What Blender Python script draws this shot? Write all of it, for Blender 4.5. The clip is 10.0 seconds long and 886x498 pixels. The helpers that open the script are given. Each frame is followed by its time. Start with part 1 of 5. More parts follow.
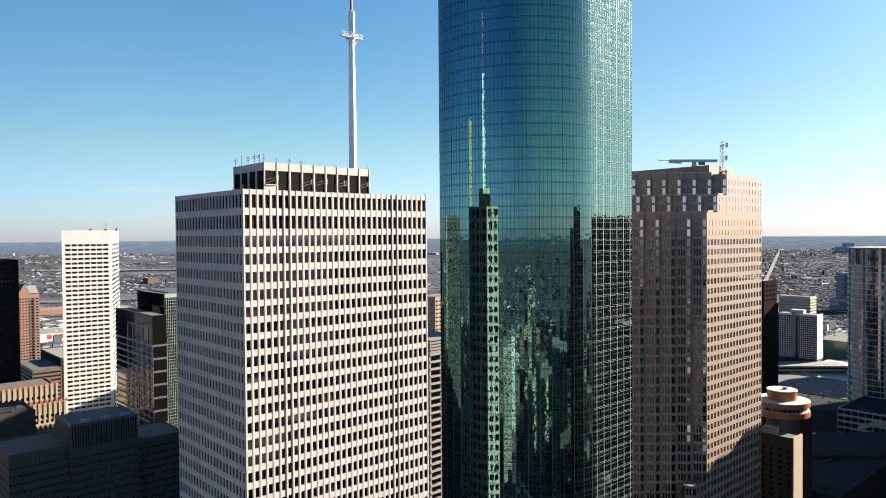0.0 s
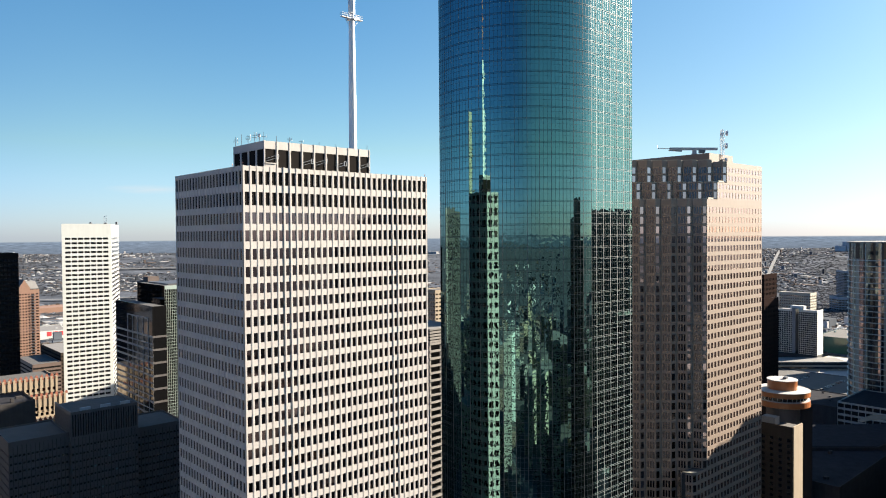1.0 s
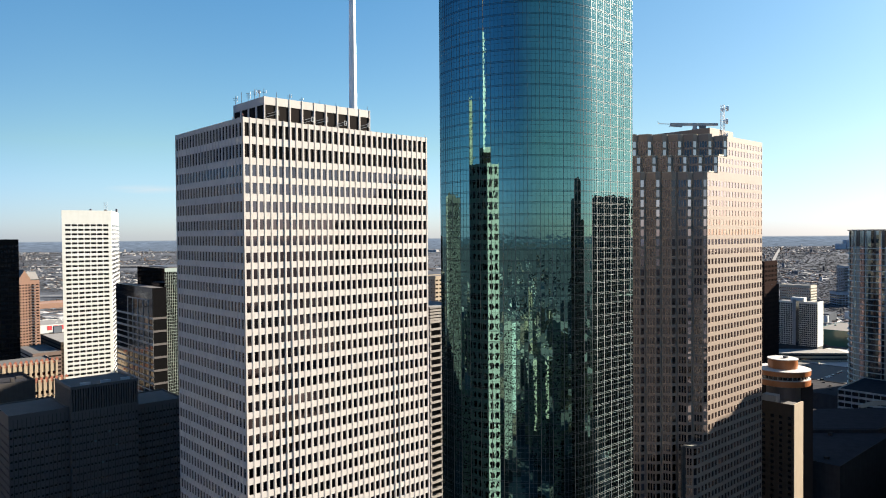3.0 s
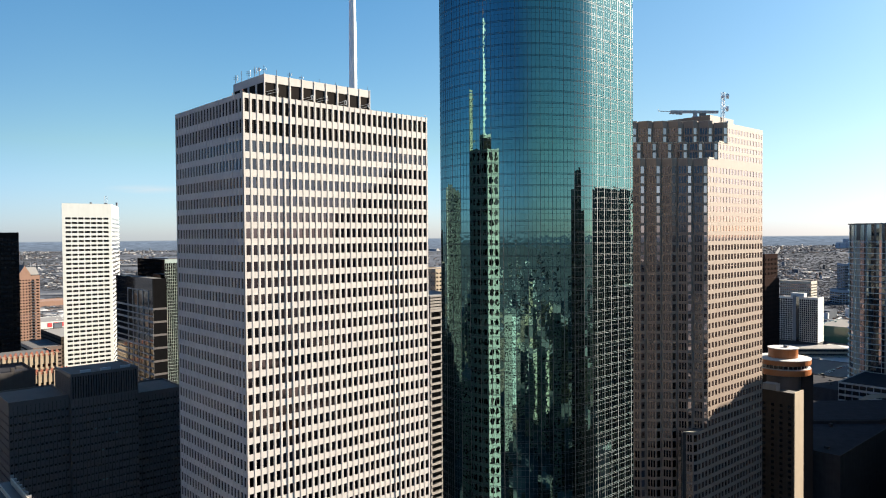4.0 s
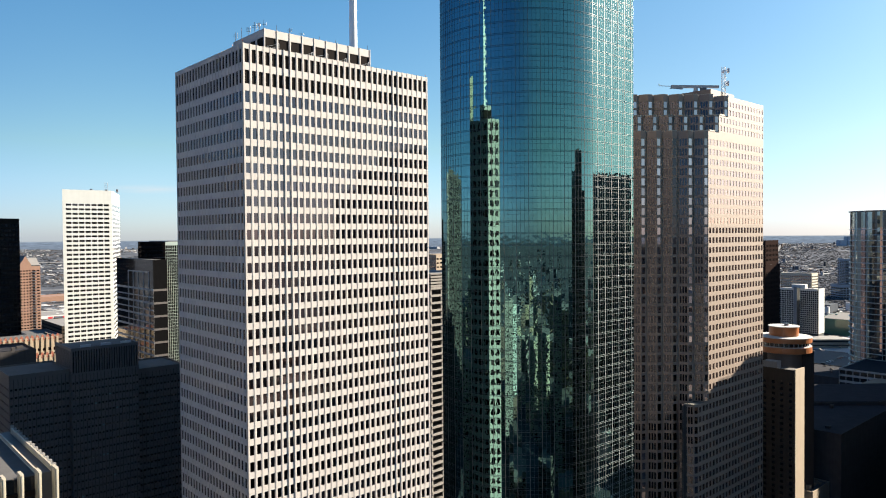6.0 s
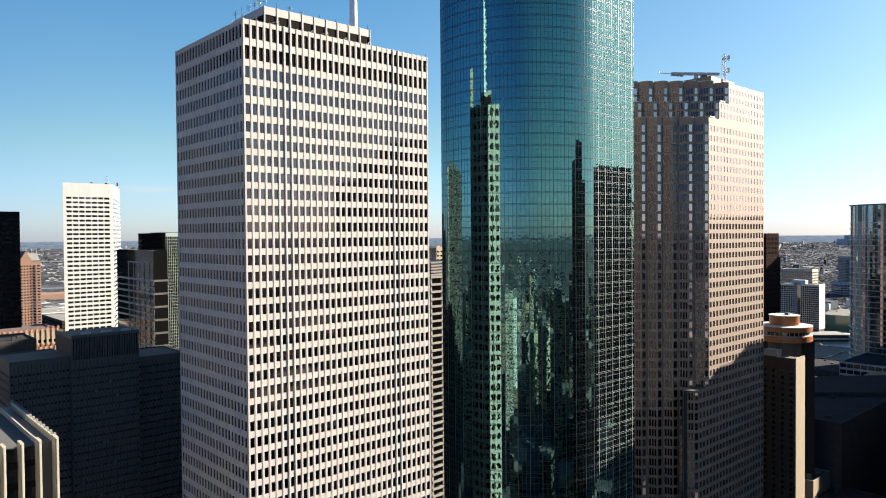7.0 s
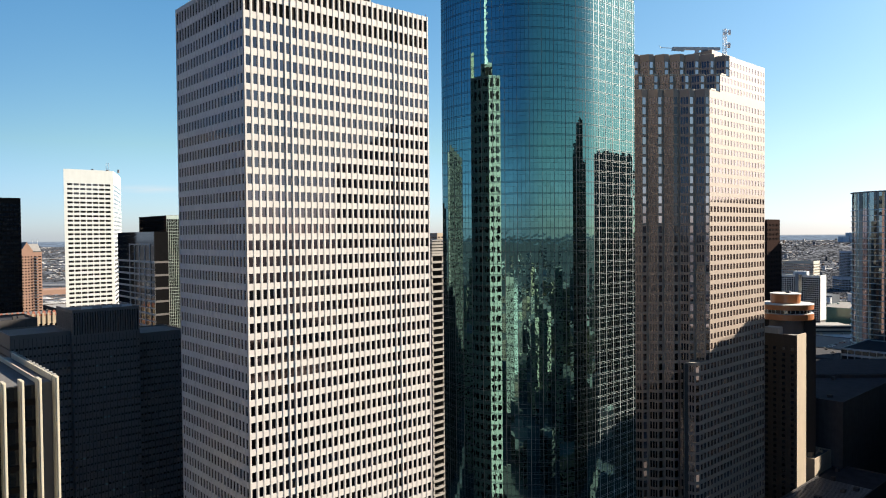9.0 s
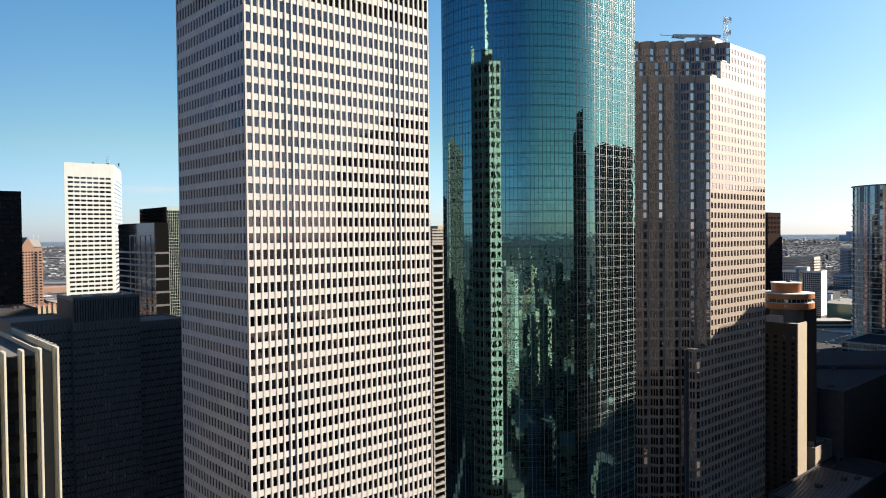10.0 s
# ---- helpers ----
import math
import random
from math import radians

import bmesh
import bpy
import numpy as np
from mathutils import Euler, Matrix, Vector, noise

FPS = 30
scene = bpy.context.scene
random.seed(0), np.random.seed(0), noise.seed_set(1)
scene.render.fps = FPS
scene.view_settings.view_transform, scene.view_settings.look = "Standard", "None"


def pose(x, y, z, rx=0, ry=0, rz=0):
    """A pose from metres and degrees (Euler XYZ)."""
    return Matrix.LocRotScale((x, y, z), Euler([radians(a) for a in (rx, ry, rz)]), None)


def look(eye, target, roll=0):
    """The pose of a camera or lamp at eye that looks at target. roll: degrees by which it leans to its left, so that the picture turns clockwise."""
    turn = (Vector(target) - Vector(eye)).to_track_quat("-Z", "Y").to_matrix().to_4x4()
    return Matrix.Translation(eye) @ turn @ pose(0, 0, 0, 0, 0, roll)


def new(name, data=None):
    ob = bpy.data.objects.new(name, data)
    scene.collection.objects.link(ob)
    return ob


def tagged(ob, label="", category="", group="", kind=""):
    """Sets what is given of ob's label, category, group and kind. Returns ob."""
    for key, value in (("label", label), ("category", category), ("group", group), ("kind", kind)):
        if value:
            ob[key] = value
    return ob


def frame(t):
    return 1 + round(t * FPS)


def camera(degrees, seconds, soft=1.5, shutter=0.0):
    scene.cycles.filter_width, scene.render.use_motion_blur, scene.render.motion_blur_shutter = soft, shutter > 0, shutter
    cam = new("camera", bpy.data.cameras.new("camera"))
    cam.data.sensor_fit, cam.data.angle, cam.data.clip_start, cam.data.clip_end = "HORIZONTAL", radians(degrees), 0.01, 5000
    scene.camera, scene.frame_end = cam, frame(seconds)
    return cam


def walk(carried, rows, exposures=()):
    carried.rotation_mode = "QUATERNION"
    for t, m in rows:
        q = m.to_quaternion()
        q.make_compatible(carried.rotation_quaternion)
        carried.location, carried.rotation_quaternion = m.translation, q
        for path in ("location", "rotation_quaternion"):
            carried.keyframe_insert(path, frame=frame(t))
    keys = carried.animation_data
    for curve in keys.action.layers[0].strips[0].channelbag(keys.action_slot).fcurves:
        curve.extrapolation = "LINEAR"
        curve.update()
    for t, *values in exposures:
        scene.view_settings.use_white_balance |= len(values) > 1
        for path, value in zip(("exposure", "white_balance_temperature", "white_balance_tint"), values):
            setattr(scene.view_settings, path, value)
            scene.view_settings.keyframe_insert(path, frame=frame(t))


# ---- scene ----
cam = camera(64.2, 10.0, soft=1.05)
ROWS = [  # seconds, eye x y z, yaw, pitch, roll
    (0.0, 0.0, 0.0, 206.76, 0.0, -1.158, -0.445), (0.5, -0.04, 0.01, 203.93, 0.0, -1.159, -0.442),
    (1.0, -0.08, 0.01, 201.08, 0.0, -1.16, -0.441), (1.5, -0.11, 0.02, 198.21, 0.002, -1.162, -0.44),
    (2.0, -0.14, 0.02, 195.31, 0.006, -1.164, -0.44), (2.5, -0.17, 0.02, 192.4, 0.01, -1.166, -0.441),
    (4.0, -0.22, 0.02, 183.59, 0.032, -1.173, -0.448), (4.5, -0.23, 0.01, 180.63, 0.042, -1.176, -0.453),
    (5.0, -0.24, 0.0, 177.67, 0.053, -1.179, -0.458), (5.5, -0.24, 0.0, 174.7, 0.065, -1.183, -0.464),
    (7.0, -0.24, -0.03, 165.81, 0.11, -1.195, -0.487), (7.5, -0.23, -0.05, 162.86, 0.128, -1.199, -0.497),
    (8.0, -0.23, -0.06, 159.92, 0.147, -1.204, -0.508), (8.5, -0.22, -0.07, 156.99, 0.167, -1.209, -0.519),
    (9.0, -0.21, -0.09, 154.07, 0.188, -1.214, -0.531), (9.5, -0.2, -0.1, 151.17, 0.211, -1.22, -0.544),
    (10.0, -0.19, -0.11, 148.29, 0.235, -1.226, -0.558),
]
walk(cam, [(t, pose(x, y, z, 90 + pitch, 0, yaw) @ pose(0, 0, 0, 0, 0, roll)) for t, x, y, z, yaw, pitch, roll in ROWS])

# ---- light ----
SUN_AZ, SUN_EL = 22.0, 22.5  # degrees from +x towards +y, and above the horizon
scene.view_settings.exposure = 1.53
world = bpy.data.worlds.new("world")
scene.world = world
world.use_nodes = True
wn, wl = world.node_tree.nodes, world.node_tree.links
wn.clear()
sky = wn.new("ShaderNodeTexSky")
sky.sky_type, sky.sun_disc = "NISHITA", False
sky.sun_elevation, sky.sun_rotation = radians(SUN_EL), radians(90 - SUN_AZ)
sky.altitude, sky.air_density, sky.dust_density, sky.ozone_density = 0, 1.0, 0.28, 2.5
bg_sky, bg_land, mixer, out = (wn.new("ShaderNodeBackground"), wn.new("ShaderNodeBackground"), wn.new("ShaderNodeMixShader"), wn.new("ShaderNodeOutputWorld"))
hue, tint = wn.new("ShaderNodeHueSaturation"), wn.new("ShaderNodeMix")
hue.inputs["Saturation"].default_value = 1.12
tint.data_type, tint.blend_type = "RGBA", "MULTIPLY"
tint.inputs[0].default_value = 1.0
haze, haze_col = wn.new("ShaderNodeMapRange"), wn.new("ShaderNodeMix")  # whiter air low down
haze_col.data_type = "RGBA"
haze.inputs[1].default_value, haze.inputs[2].default_value = 0.0, 0.12
haze_col.inputs[6].default_value, haze_col.inputs[7].default_value = (0.83, 0.99, 1.60, 1), (0.97, 1.09, 1.05, 1)
haze_high, high_col = wn.new("ShaderNodeMapRange"), wn.new("ShaderNodeMix")  # and bluer again high up
high_col.data_type = "RGBA"
haze_high.inputs[1].default_value, haze_high.inputs[2].default_value = 0.12, 0.40
high_col.inputs[7].default_value = (0.73, 1.12, 1.2, 1)
wl.new(sky.outputs[0], hue.inputs["Color"])
wl.new(hue.outputs[0], tint.inputs[6])
wl.new(haze.outputs[0], haze_col.inputs[0])
wl.new(haze_col.outputs[2], high_col.inputs[6])
wl.new(haze_high.outputs[0], high_col.inputs[0])
wl.new(high_col.outputs[2], tint.inputs[7])
away, away_col, deep = wn.new("ShaderNodeMapRange"), wn.new("ShaderNodeMix"), wn.new("ShaderNodeMix")  # deeper blue away from the sun
away.interpolation_type = "SMOOTHSTEP"
away.inputs[1].default_value, away.inputs[2].default_value = 0.06, -0.5
away_col.data_type, deep.data_type, deep.blend_type = "RGBA", "RGBA", "MULTIPLY"
away_col.inputs[6].default_value, away_col.inputs[7].default_value = (1, 1, 1, 1), (0.33, 0.48, 0.77, 1)
deep.inputs[0].default_value = 1.0
away_low, away_mul = wn.new("ShaderNodeMapRange"), wn.new("ShaderNodeMath")  # but paler near the horizon
away_low.inputs[1].default_value, away_low.inputs[2].default_value, away_low.inputs[3].default_value = 0.0, 0.2, 0.55
away_mul.operation = "MULTIPLY"
wl.new(away.outputs[0], away_mul.inputs[0])
wl.new(away_low.outputs[0], away_mul.inputs[1])
wl.new(away_mul.outputs[0], away_col.inputs[0])
wl.new(tint.outputs[2], deep.inputs[6])
wl.new(away_col.outputs[2], deep.inputs[7])
side, low_air, side_mul, side_col, side_mix = wn.new("ShaderNodeMapRange"), wn.new("ShaderNodeMapRange"), wn.new("ShaderNodeMath"), wn.new("ShaderNodeMix"), wn.new("ShaderNodeMix")  # thinner haze low on the sun's side
side.interpolation_type, side_mul.operation = "SMOOTHSTEP", "MULTIPLY"
side.inputs[1].default_value, side.inputs[2].default_value = 0.25, 0.72
low_air.inputs[1].default_value, low_air.inputs[2].default_value = 0.30, 0.0
side_col.data_type, side_mix.data_type, side_mix.blend_type = "RGBA", "RGBA", "MULTIPLY"
side_col.inputs[7].default_value = (0.80, 0.80, 0.85, 1)
warm_col = wn.new("ShaderNodeMix")
warm_col.data_type = "RGBA"
warm_col.inputs[6].default_value, warm_col.inputs[7].default_value = (1, 1, 1, 1), (1.19, 0.98, 0.90, 1)
wl.new(side.outputs[0], warm_col.inputs[0])
wl.new(warm_col.outputs[2], side_col.inputs[6])
side_mix.inputs[0].default_value = 1.0
wl.new(side.outputs[0], side_mul.inputs[0])
wl.new(low_air.outputs[0], side_mul.inputs[1])
wl.new(side_mul.outputs[0], side_col.inputs[0])
wl.new(deep.outputs[2], side_mix.inputs[6])
wl.new(side_col.outputs[2], side_mix.inputs[7])
wl.new(side_mix.outputs[2], bg_sky.inputs[0])
bg_sky.inputs[1].default_value = 0.0535
coord, sep, ramp = wn.new("ShaderNodeTexCoord"), wn.new("ShaderNodeSeparateXYZ"), wn.new("ShaderNodeMapRange")
wl.new(coord.outputs["Generated"], sep.inputs[0])
wl.new(sep.outputs[2], ramp.inputs[0])
wl.new(sep.outputs[2], haze.inputs[0])
wl.new(sep.outputs[2], haze_high.inputs[0])
wl.new(sep.outputs[2], low_air.inputs[0])
wl.new(sep.outputs[2], away_low.inputs[0])
ramp.inputs[1].default_value, ramp.inputs[2].default_value = -0.0062, -0.0045
wl.new(ramp.outputs[0], mixer.inputs[0])
landmix = wn.new("ShaderNodeMapRange")  # the far plain: haze painted in, paler towards the horizon
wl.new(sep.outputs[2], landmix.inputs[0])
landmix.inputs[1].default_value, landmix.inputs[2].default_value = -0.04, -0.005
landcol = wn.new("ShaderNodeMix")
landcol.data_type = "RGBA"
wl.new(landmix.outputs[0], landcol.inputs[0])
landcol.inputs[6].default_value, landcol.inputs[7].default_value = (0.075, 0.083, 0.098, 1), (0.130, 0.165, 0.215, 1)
streaks, streak_map, streak_mul = wn.new("ShaderNodeTexNoise"), wn.new("ShaderNodeMapping"), wn.new("ShaderNodeMix")
streak_map.inputs["Scale"].default_value = (60, 60, 1500)
streaks.inputs["Scale"].default_value, streaks.inputs["Detail"].default_value = 2.0, 8.0
wl.new(coord.outputs["Generated"], streak_map.inputs[0])
wl.new(streak_map.outputs[0], streaks.inputs["Vector"])
streak_mul.data_type, streak_mul.blend_type, streak_mul.inputs[0].default_value = "RGBA", "OVERLAY", 1.0
wl.new(landcol.outputs[2], streak_mul.inputs[6])
wl.new(streaks.outputs[0], streak_mul.inputs[7])
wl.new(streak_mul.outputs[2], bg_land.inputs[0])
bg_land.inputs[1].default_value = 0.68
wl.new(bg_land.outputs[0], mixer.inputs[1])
turn_map, wisp_sep = wn.new("ShaderNodeMapping"), wn.new("ShaderNodeSeparateXYZ")  # one faint wisp of cloud, low down
turn_map.vector_type = "POINT"
turn_map.inputs["Rotation"].default_value = (0, 0, radians(-112.5))
wl.new(coord.outputs["Generated"], turn_map.inputs[0])
wisp_map, wisp_noise = wn.new("ShaderNodeMapping"), wn.new("ShaderNodeTexNoise")
wisp_map.inputs["Location"].default_value, wisp_map.inputs["Scale"].default_value = (0, 0, -9.0), (0, 17, 145)
wl.new(turn_map.outputs[0], wisp_map.inputs[0])
wisp_len, wisp_range, wisp_mul, wisp_mix = wn.new("ShaderNodeVectorMath"), wn.new("ShaderNodeMapRange"), wn.new("ShaderNodeMath"), wn.new("ShaderNodeMixShader")
wisp_len.operation = "LENGTH"
wl.new(wisp_map.outputs[0], wisp_len.inputs[0])
wl.new(wisp_len.outputs["Value"], wisp_range.inputs[0])
wisp_range.inputs[1].default_value, wisp_range.inputs[2].default_value, wisp_range.inputs[3].default_value, wisp_range.inputs[4].default_value = 0.1, 1.0, 0.75, 0.0
wisp_noise.inputs["Scale"].default_value, wisp_noise.inputs["Detail"].default_value = 1.6, 5.0
wl.new(wisp_map.outputs[0], wisp_noise.inputs["Vector"])
wisp_mul.operation = "MULTIPLY"
wl.new(wisp_range.outputs[0], wisp_mul.inputs[0])
wl.new(wisp_noise.outputs[0], wisp_mul.inputs[1])
wisp_bg = wn.new("ShaderNodeBackground")
wisp_bg.inputs[0].default_value, wisp_bg.inputs[1].default_value = (0.40, 0.41, 0.42, 1), 0.71
wl.new(wisp_mul.outputs[0], wisp_mix.inputs[0])
glow_dot, glow_pow, glow_bg, glow_add = wn.new("ShaderNodeVectorMath"), wn.new("ShaderNodeMath"), wn.new("ShaderNodeBackground"), wn.new("ShaderNodeAddShader")
glow_dot.operation, glow_pow.operation, glow_pow.use_clamp = "DOT_PRODUCT", "POWER", True  # the bright air round the sun
glow_dot.inputs[1].default_value = (math.cos(radians(SUN_AZ)) * math.cos(radians(SUN_EL)), math.sin(radians(SUN_AZ)) * math.cos(radians(SUN_EL)), math.sin(radians(SUN_EL)))
wl.new(coord.outputs["Generated"], glow_dot.inputs[0])
wl.new(glow_dot.outputs["Value"], away.inputs[0])
wl.new(glow_dot.outputs["Value"], side.inputs[0])
glow_max = wn.new("ShaderNodeMath")
glow_max.operation = "MAXIMUM"
wl.new(glow_dot.outputs["Value"], glow_max.inputs[0])
wl.new(glow_max.outputs[0], glow_pow.inputs[0])
glow_pow.inputs[1].default_value = 16.0
glow_scale = wn.new("ShaderNodeMath")
glow_scale.operation = "MULTIPLY"
wl.new(glow_pow.outputs[0], glow_scale.inputs[0])
glow_scale.inputs[1].default_value = 0.45
glow_bg.inputs[0].default_value = (1.0, 0.97, 0.93, 1)
wl.new(glow_scale.outputs[0], glow_bg.inputs[1])
wl.new(bg_sky.outputs[0], glow_add.inputs[0])
wl.new(glow_bg.outputs[0], glow_add.inputs[1])
wl.new(glow_add.outputs[0], wisp_mix.inputs[1])
wl.new(wisp_bg.outputs[0], wisp_mix.inputs[2])
wl.new(wisp_mix.outputs[0], mixer.inputs[2])
wl.new(mixer.outputs[0], out.inputs[0])
sun = new("sun", bpy.data.lights.new("sun", "SUN"))
sun.data.energy, sun.data.angle, sun.data.color = 7.4, radians(0.6), (1.0, 0.88, 0.72)
sa, se = radians(SUN_AZ), radians(SUN_EL)
sun.matrix_world = look((0, 0, 400), (-math.cos(sa) * math.cos(se), -math.sin(sa) * math.cos(se), 400 - math.sin(se)))

# ---- materials ----
def material(name, colour, rough=0.7, metal=0.0, ior=1.5, spots=0.12, spot_size=3.0, grain=0.06, grain_size=0.4, bump=0.0, island=0.0, single=0.0, streak=0.0):
    """Principled surface: stains at spot_size, grain at grain_size (metres), tone per island or per object, vertical streaks."""
    m = bpy.data.materials.new(name)
    m.use_nodes = True
    n, l = m.node_tree.nodes, m.node_tree.links
    p = n["Principled BSDF"]
    p.inputs["Roughness"].default_value, p.inputs["Metallic"].default_value, p.inputs["IOR"].default_value = rough, metal, ior
    tc = n.new("ShaderNodeTexCoord")
    tone = None

    def add(value):
        nonlocal tone
        if tone is None:
            tone = value
        else:
            a = n.new("ShaderNodeMath")
            a.operation = "ADD"
            l.new(tone, a.inputs[0])
            l.new(value, a.inputs[1])
            tone = a.outputs[0]

    def spread(value, amount):
        r = n.new("ShaderNodeMapRange")
        r.clamp = False
        l.new(value, r.inputs[0])
        r.inputs[3].default_value, r.inputs[4].default_value = -amount, amount
        add(r.outputs[0])

    grain_node = None
    for size, amount, stretch in ((spot_size, spots, 1.0), (grain_size, grain, 1.0), (spot_size * 0.4, streak, 0.08)):
        if amount <= 0:
            continue
        t = n.new("ShaderNodeTexNoise")
        t.inputs["Scale"].default_value, t.inputs["Detail"].default_value = 1.0 / size, 3.0
        mp = n.new("ShaderNodeMapping")
        mp.inputs["Scale"].default_value = (1, 1, stretch)
        l.new(tc.outputs["Object"], mp.inputs[0])
        l.new(mp.outputs[0], t.inputs["Vector"])
        spread(t.outputs[0], amount * 1.6)
        if size == grain_size:
            grain_node = t
    if island > 0:
        spread(n.new("ShaderNodeNewGeometry").outputs["Random Per Island"], island)
    if single > 0:
        spread(n.new("ShaderNodeObjectInfo").outputs["Random"], single)
    if tone is not None:
        a = n.new("ShaderNodeMath")
        a.operation = "ADD"
        a.inputs[1].default_value = 1.0
        l.new(tone, a.inputs[0])
        v = n.new("ShaderNodeVectorMath")
        v.operation = "SCALE"
        v.inputs[0].default_value = colour
        l.new(a.outputs[0], v.inputs["Scale"])
        l.new(v.outputs[0], p.inputs["Base Color"])
    else:
        p.inputs["Base Color"].default_value = (*colour, 1)
    if bump > 0 and grain_node:
        b = n.new("ShaderNodeBump")
        b.inputs["Strength"].default_value, b.inputs["Distance"].default_value = bump, 0.05
        l.new(grain_node.outputs[0], b.inputs["Height"])
        l.new(b.outputs[0], p.inputs["Normal"])
    return m


STONE = material("travertine", (0.368, 0.346, 0.324), 0.75, spots=0.06, spot_size=5, grain=0.05, grain_size=0.5, single=0.03, streak=0.06)
SKYPANE = material("mirror_office_glass", (0.38, 0.325, 0.325), 0.03, metal=1.0, spots=0, grain=0, single=0.3)
PANE = material("office_glass", (0.165, 0.128, 0.130), 0.04, metal=1.0, spots=0, grain=0, single=0.25)
# dim copy of the side's window glass, for panes with dark reflections
PANE_DIM = material("dim_reflection_glass", (0.052, 0.050, 0.055), 0.05, metal=1.0, spots=0, grain=0, island=0.2)
PANE_BROWN = material("bronze_glass", (0.41, 0.30, 0.28), 0.06, metal=0.94, spots=0, grain=0, single=0.12)
CORE = material("dark_core", (0.02, 0.02, 0.02), 0.8, spots=0.2)
TEAL = material("teal_mirror_glass", (0.126, 0.252, 0.23), 0.015, metal=1.0, spots=0.05, spot_size=12, grain=0, island=0.05, single=0.1)
TEAL_SPANDREL = material("teal_spandrel_glass", (0.084, 0.176, 0.165), 0.02, metal=1.0, spots=0.05, spot_size=12, grain=0, island=0.05)


def wavy(m, size, height):
    """Slow ripples of rolled glass, size metres long."""
    n, l = m.node_tree.nodes, m.node_tree.links
    tc, t, b = n.new("ShaderNodeTexCoord"), n.new("ShaderNodeTexNoise"), n.new("ShaderNodeBump")
    t.inputs["Scale"].default_value, t.inputs["Detail"].default_value = 1.0 / size, 1.0
    b.inputs["Strength"].default_value, b.inputs["Distance"].default_value = 1.0, height
    l.new(tc.outputs["Object"], t.inputs["Vector"])
    l.new(t.outputs[0], b.inputs["Height"])
    l.new(b.outputs[0], n["Principled BSDF"].inputs["Normal"])


wavy(TEAL, 1.7, 0.012)
wavy(TEAL_SPANDREL, 1.7, 0.012)
LOUVRE = material("black_louvre", (0.013, 0.011, 0.010), 1.0, ior=1.15, spots=0.2, grain=0)
ALU = material("grey_aluminium", (0.036, 0.050, 0.056), 0.35, metal=0.3, spots=0.06, grain=0)
GRANITE = material("rose_granite", (0.205, 0.155, 0.120), 0.68, spots=0.07, spot_size=4, grain=0.08, grain_size=0.3, streak=0.05)
polish = GRANITE.node_tree.nodes["Principled BSDF"]  # polished face over the rougher stone
polish.inputs["Specular IOR Level"].default_value = 0.3
polish.inputs["Coat Weight"].default_value, polish.inputs["Coat Roughness"].default_value = 0.24, 0.1
WHITE = material("white_concrete", (0.455, 0.47, 0.45), 0.8, spots=0.04, spot_size=6, grain=0.03, streak=0.04)
CREAM = material("cream_stone", (0.335, 0.308, 0.24), 0.75, spots=0.06, spot_size=4, grain=0.05, streak=0.08)
MAST_WHITE = material("white_steel_paint", (0.68, 0.68, 0.68), 0.5, spots=0.05, spot_size=2, grain=0.02)
ROOF = material("roof_gravel", (0.075, 0.072, 0.07), 0.9, spots=0.2, spot_size=4, grain=0.15, grain_size=0.4)
ROOF_WHITE = material("white_roof_membrane", (0.38, 0.365, 0.35), 0.8, spots=0.08, spot_size=4, grain=0.04)
ROOF_PALE = material("pale_roof_membrane", (0.17, 0.165, 0.16), 0.9, spots=0.12, spot_size=5, grain=0.08)
CONCRETE = material("grey_concrete", (0.22, 0.208, 0.195), 0.85, spots=0.1, spot_size=4, grain=0.08, streak=0.1)
TAN = material("tan_concrete", (0.28, 0.225, 0.16), 0.85, spots=0.08, spot_size=4, grain=0.06, streak=0.08)
DARKWALL = material("dark_grey_granite", (0.083, 0.075, 0.074), 0.6, spots=0.1, spot_size=4, grain=0.06, streak=0.06)
BLACKGLASS = material("black_glass", (0.013, 0.014, 0.016), 0.05, ior=1.6, spots=0, grain=0, island=0.4)
BRICK = material("orange_brick", (0.215, 0.125, 0.088), 0.9, spots=0.1, spot_size=3, grain=0.1, grain_size=0.5)
COPPER = material("orange_glazed_panel", (0.32, 0.115, 0.04), 0.3, spots=0.1, spot_size=3, grain=0.03)
STEEL_PALE = material("grey_painted_steel", (0.33, 0.35, 0.37), 0.5, spots=0.1, grain=0)
STEEL = material("dark_steel", (0.10, 0.10, 0.11), 0.5, metal=0.5, spots=0.1, grain=0)
GREENLINE = material("green_grey_frame", (0.27, 0.33, 0.31), 0.5, spots=0.05, grain=0)
GREENGRID = material("pale_green_frame", (0.50, 0.53, 0.48), 0.5, spots=0.05, grain=0)
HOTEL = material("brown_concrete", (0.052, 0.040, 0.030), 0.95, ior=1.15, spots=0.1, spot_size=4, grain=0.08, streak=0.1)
FRAME = material("grey_frame", (0.21, 0.22, 0.23), 0.5, spots=0.06, grain=0)
UMBER = material("umber_granite", (0.12, 0.085, 0.07), 0.5, spots=0.08, grain=0.06)
BLUEGLASS = material("blue_glass", (0.23, 0.27, 0.255), 0.04, metal=0.85, spots=0.05, spot_size=8, grain=0, island=0.08)
BLUEBLACK = material("smoky_glass", (0.05, 0.06, 0.065), 0.06, metal=0.7, spots=0.3, spot_size=14, grain=0.15, grain_size=3, island=0.3)
BLUEWALL = material("blue_grey_panel", (0.20, 0.235, 0.28), 0.6, spots=0.05)
GREENDARK = material("dark_green_glass", (0.03, 0.08, 0.07), 0.1, spots=0.3, spot_size=20)
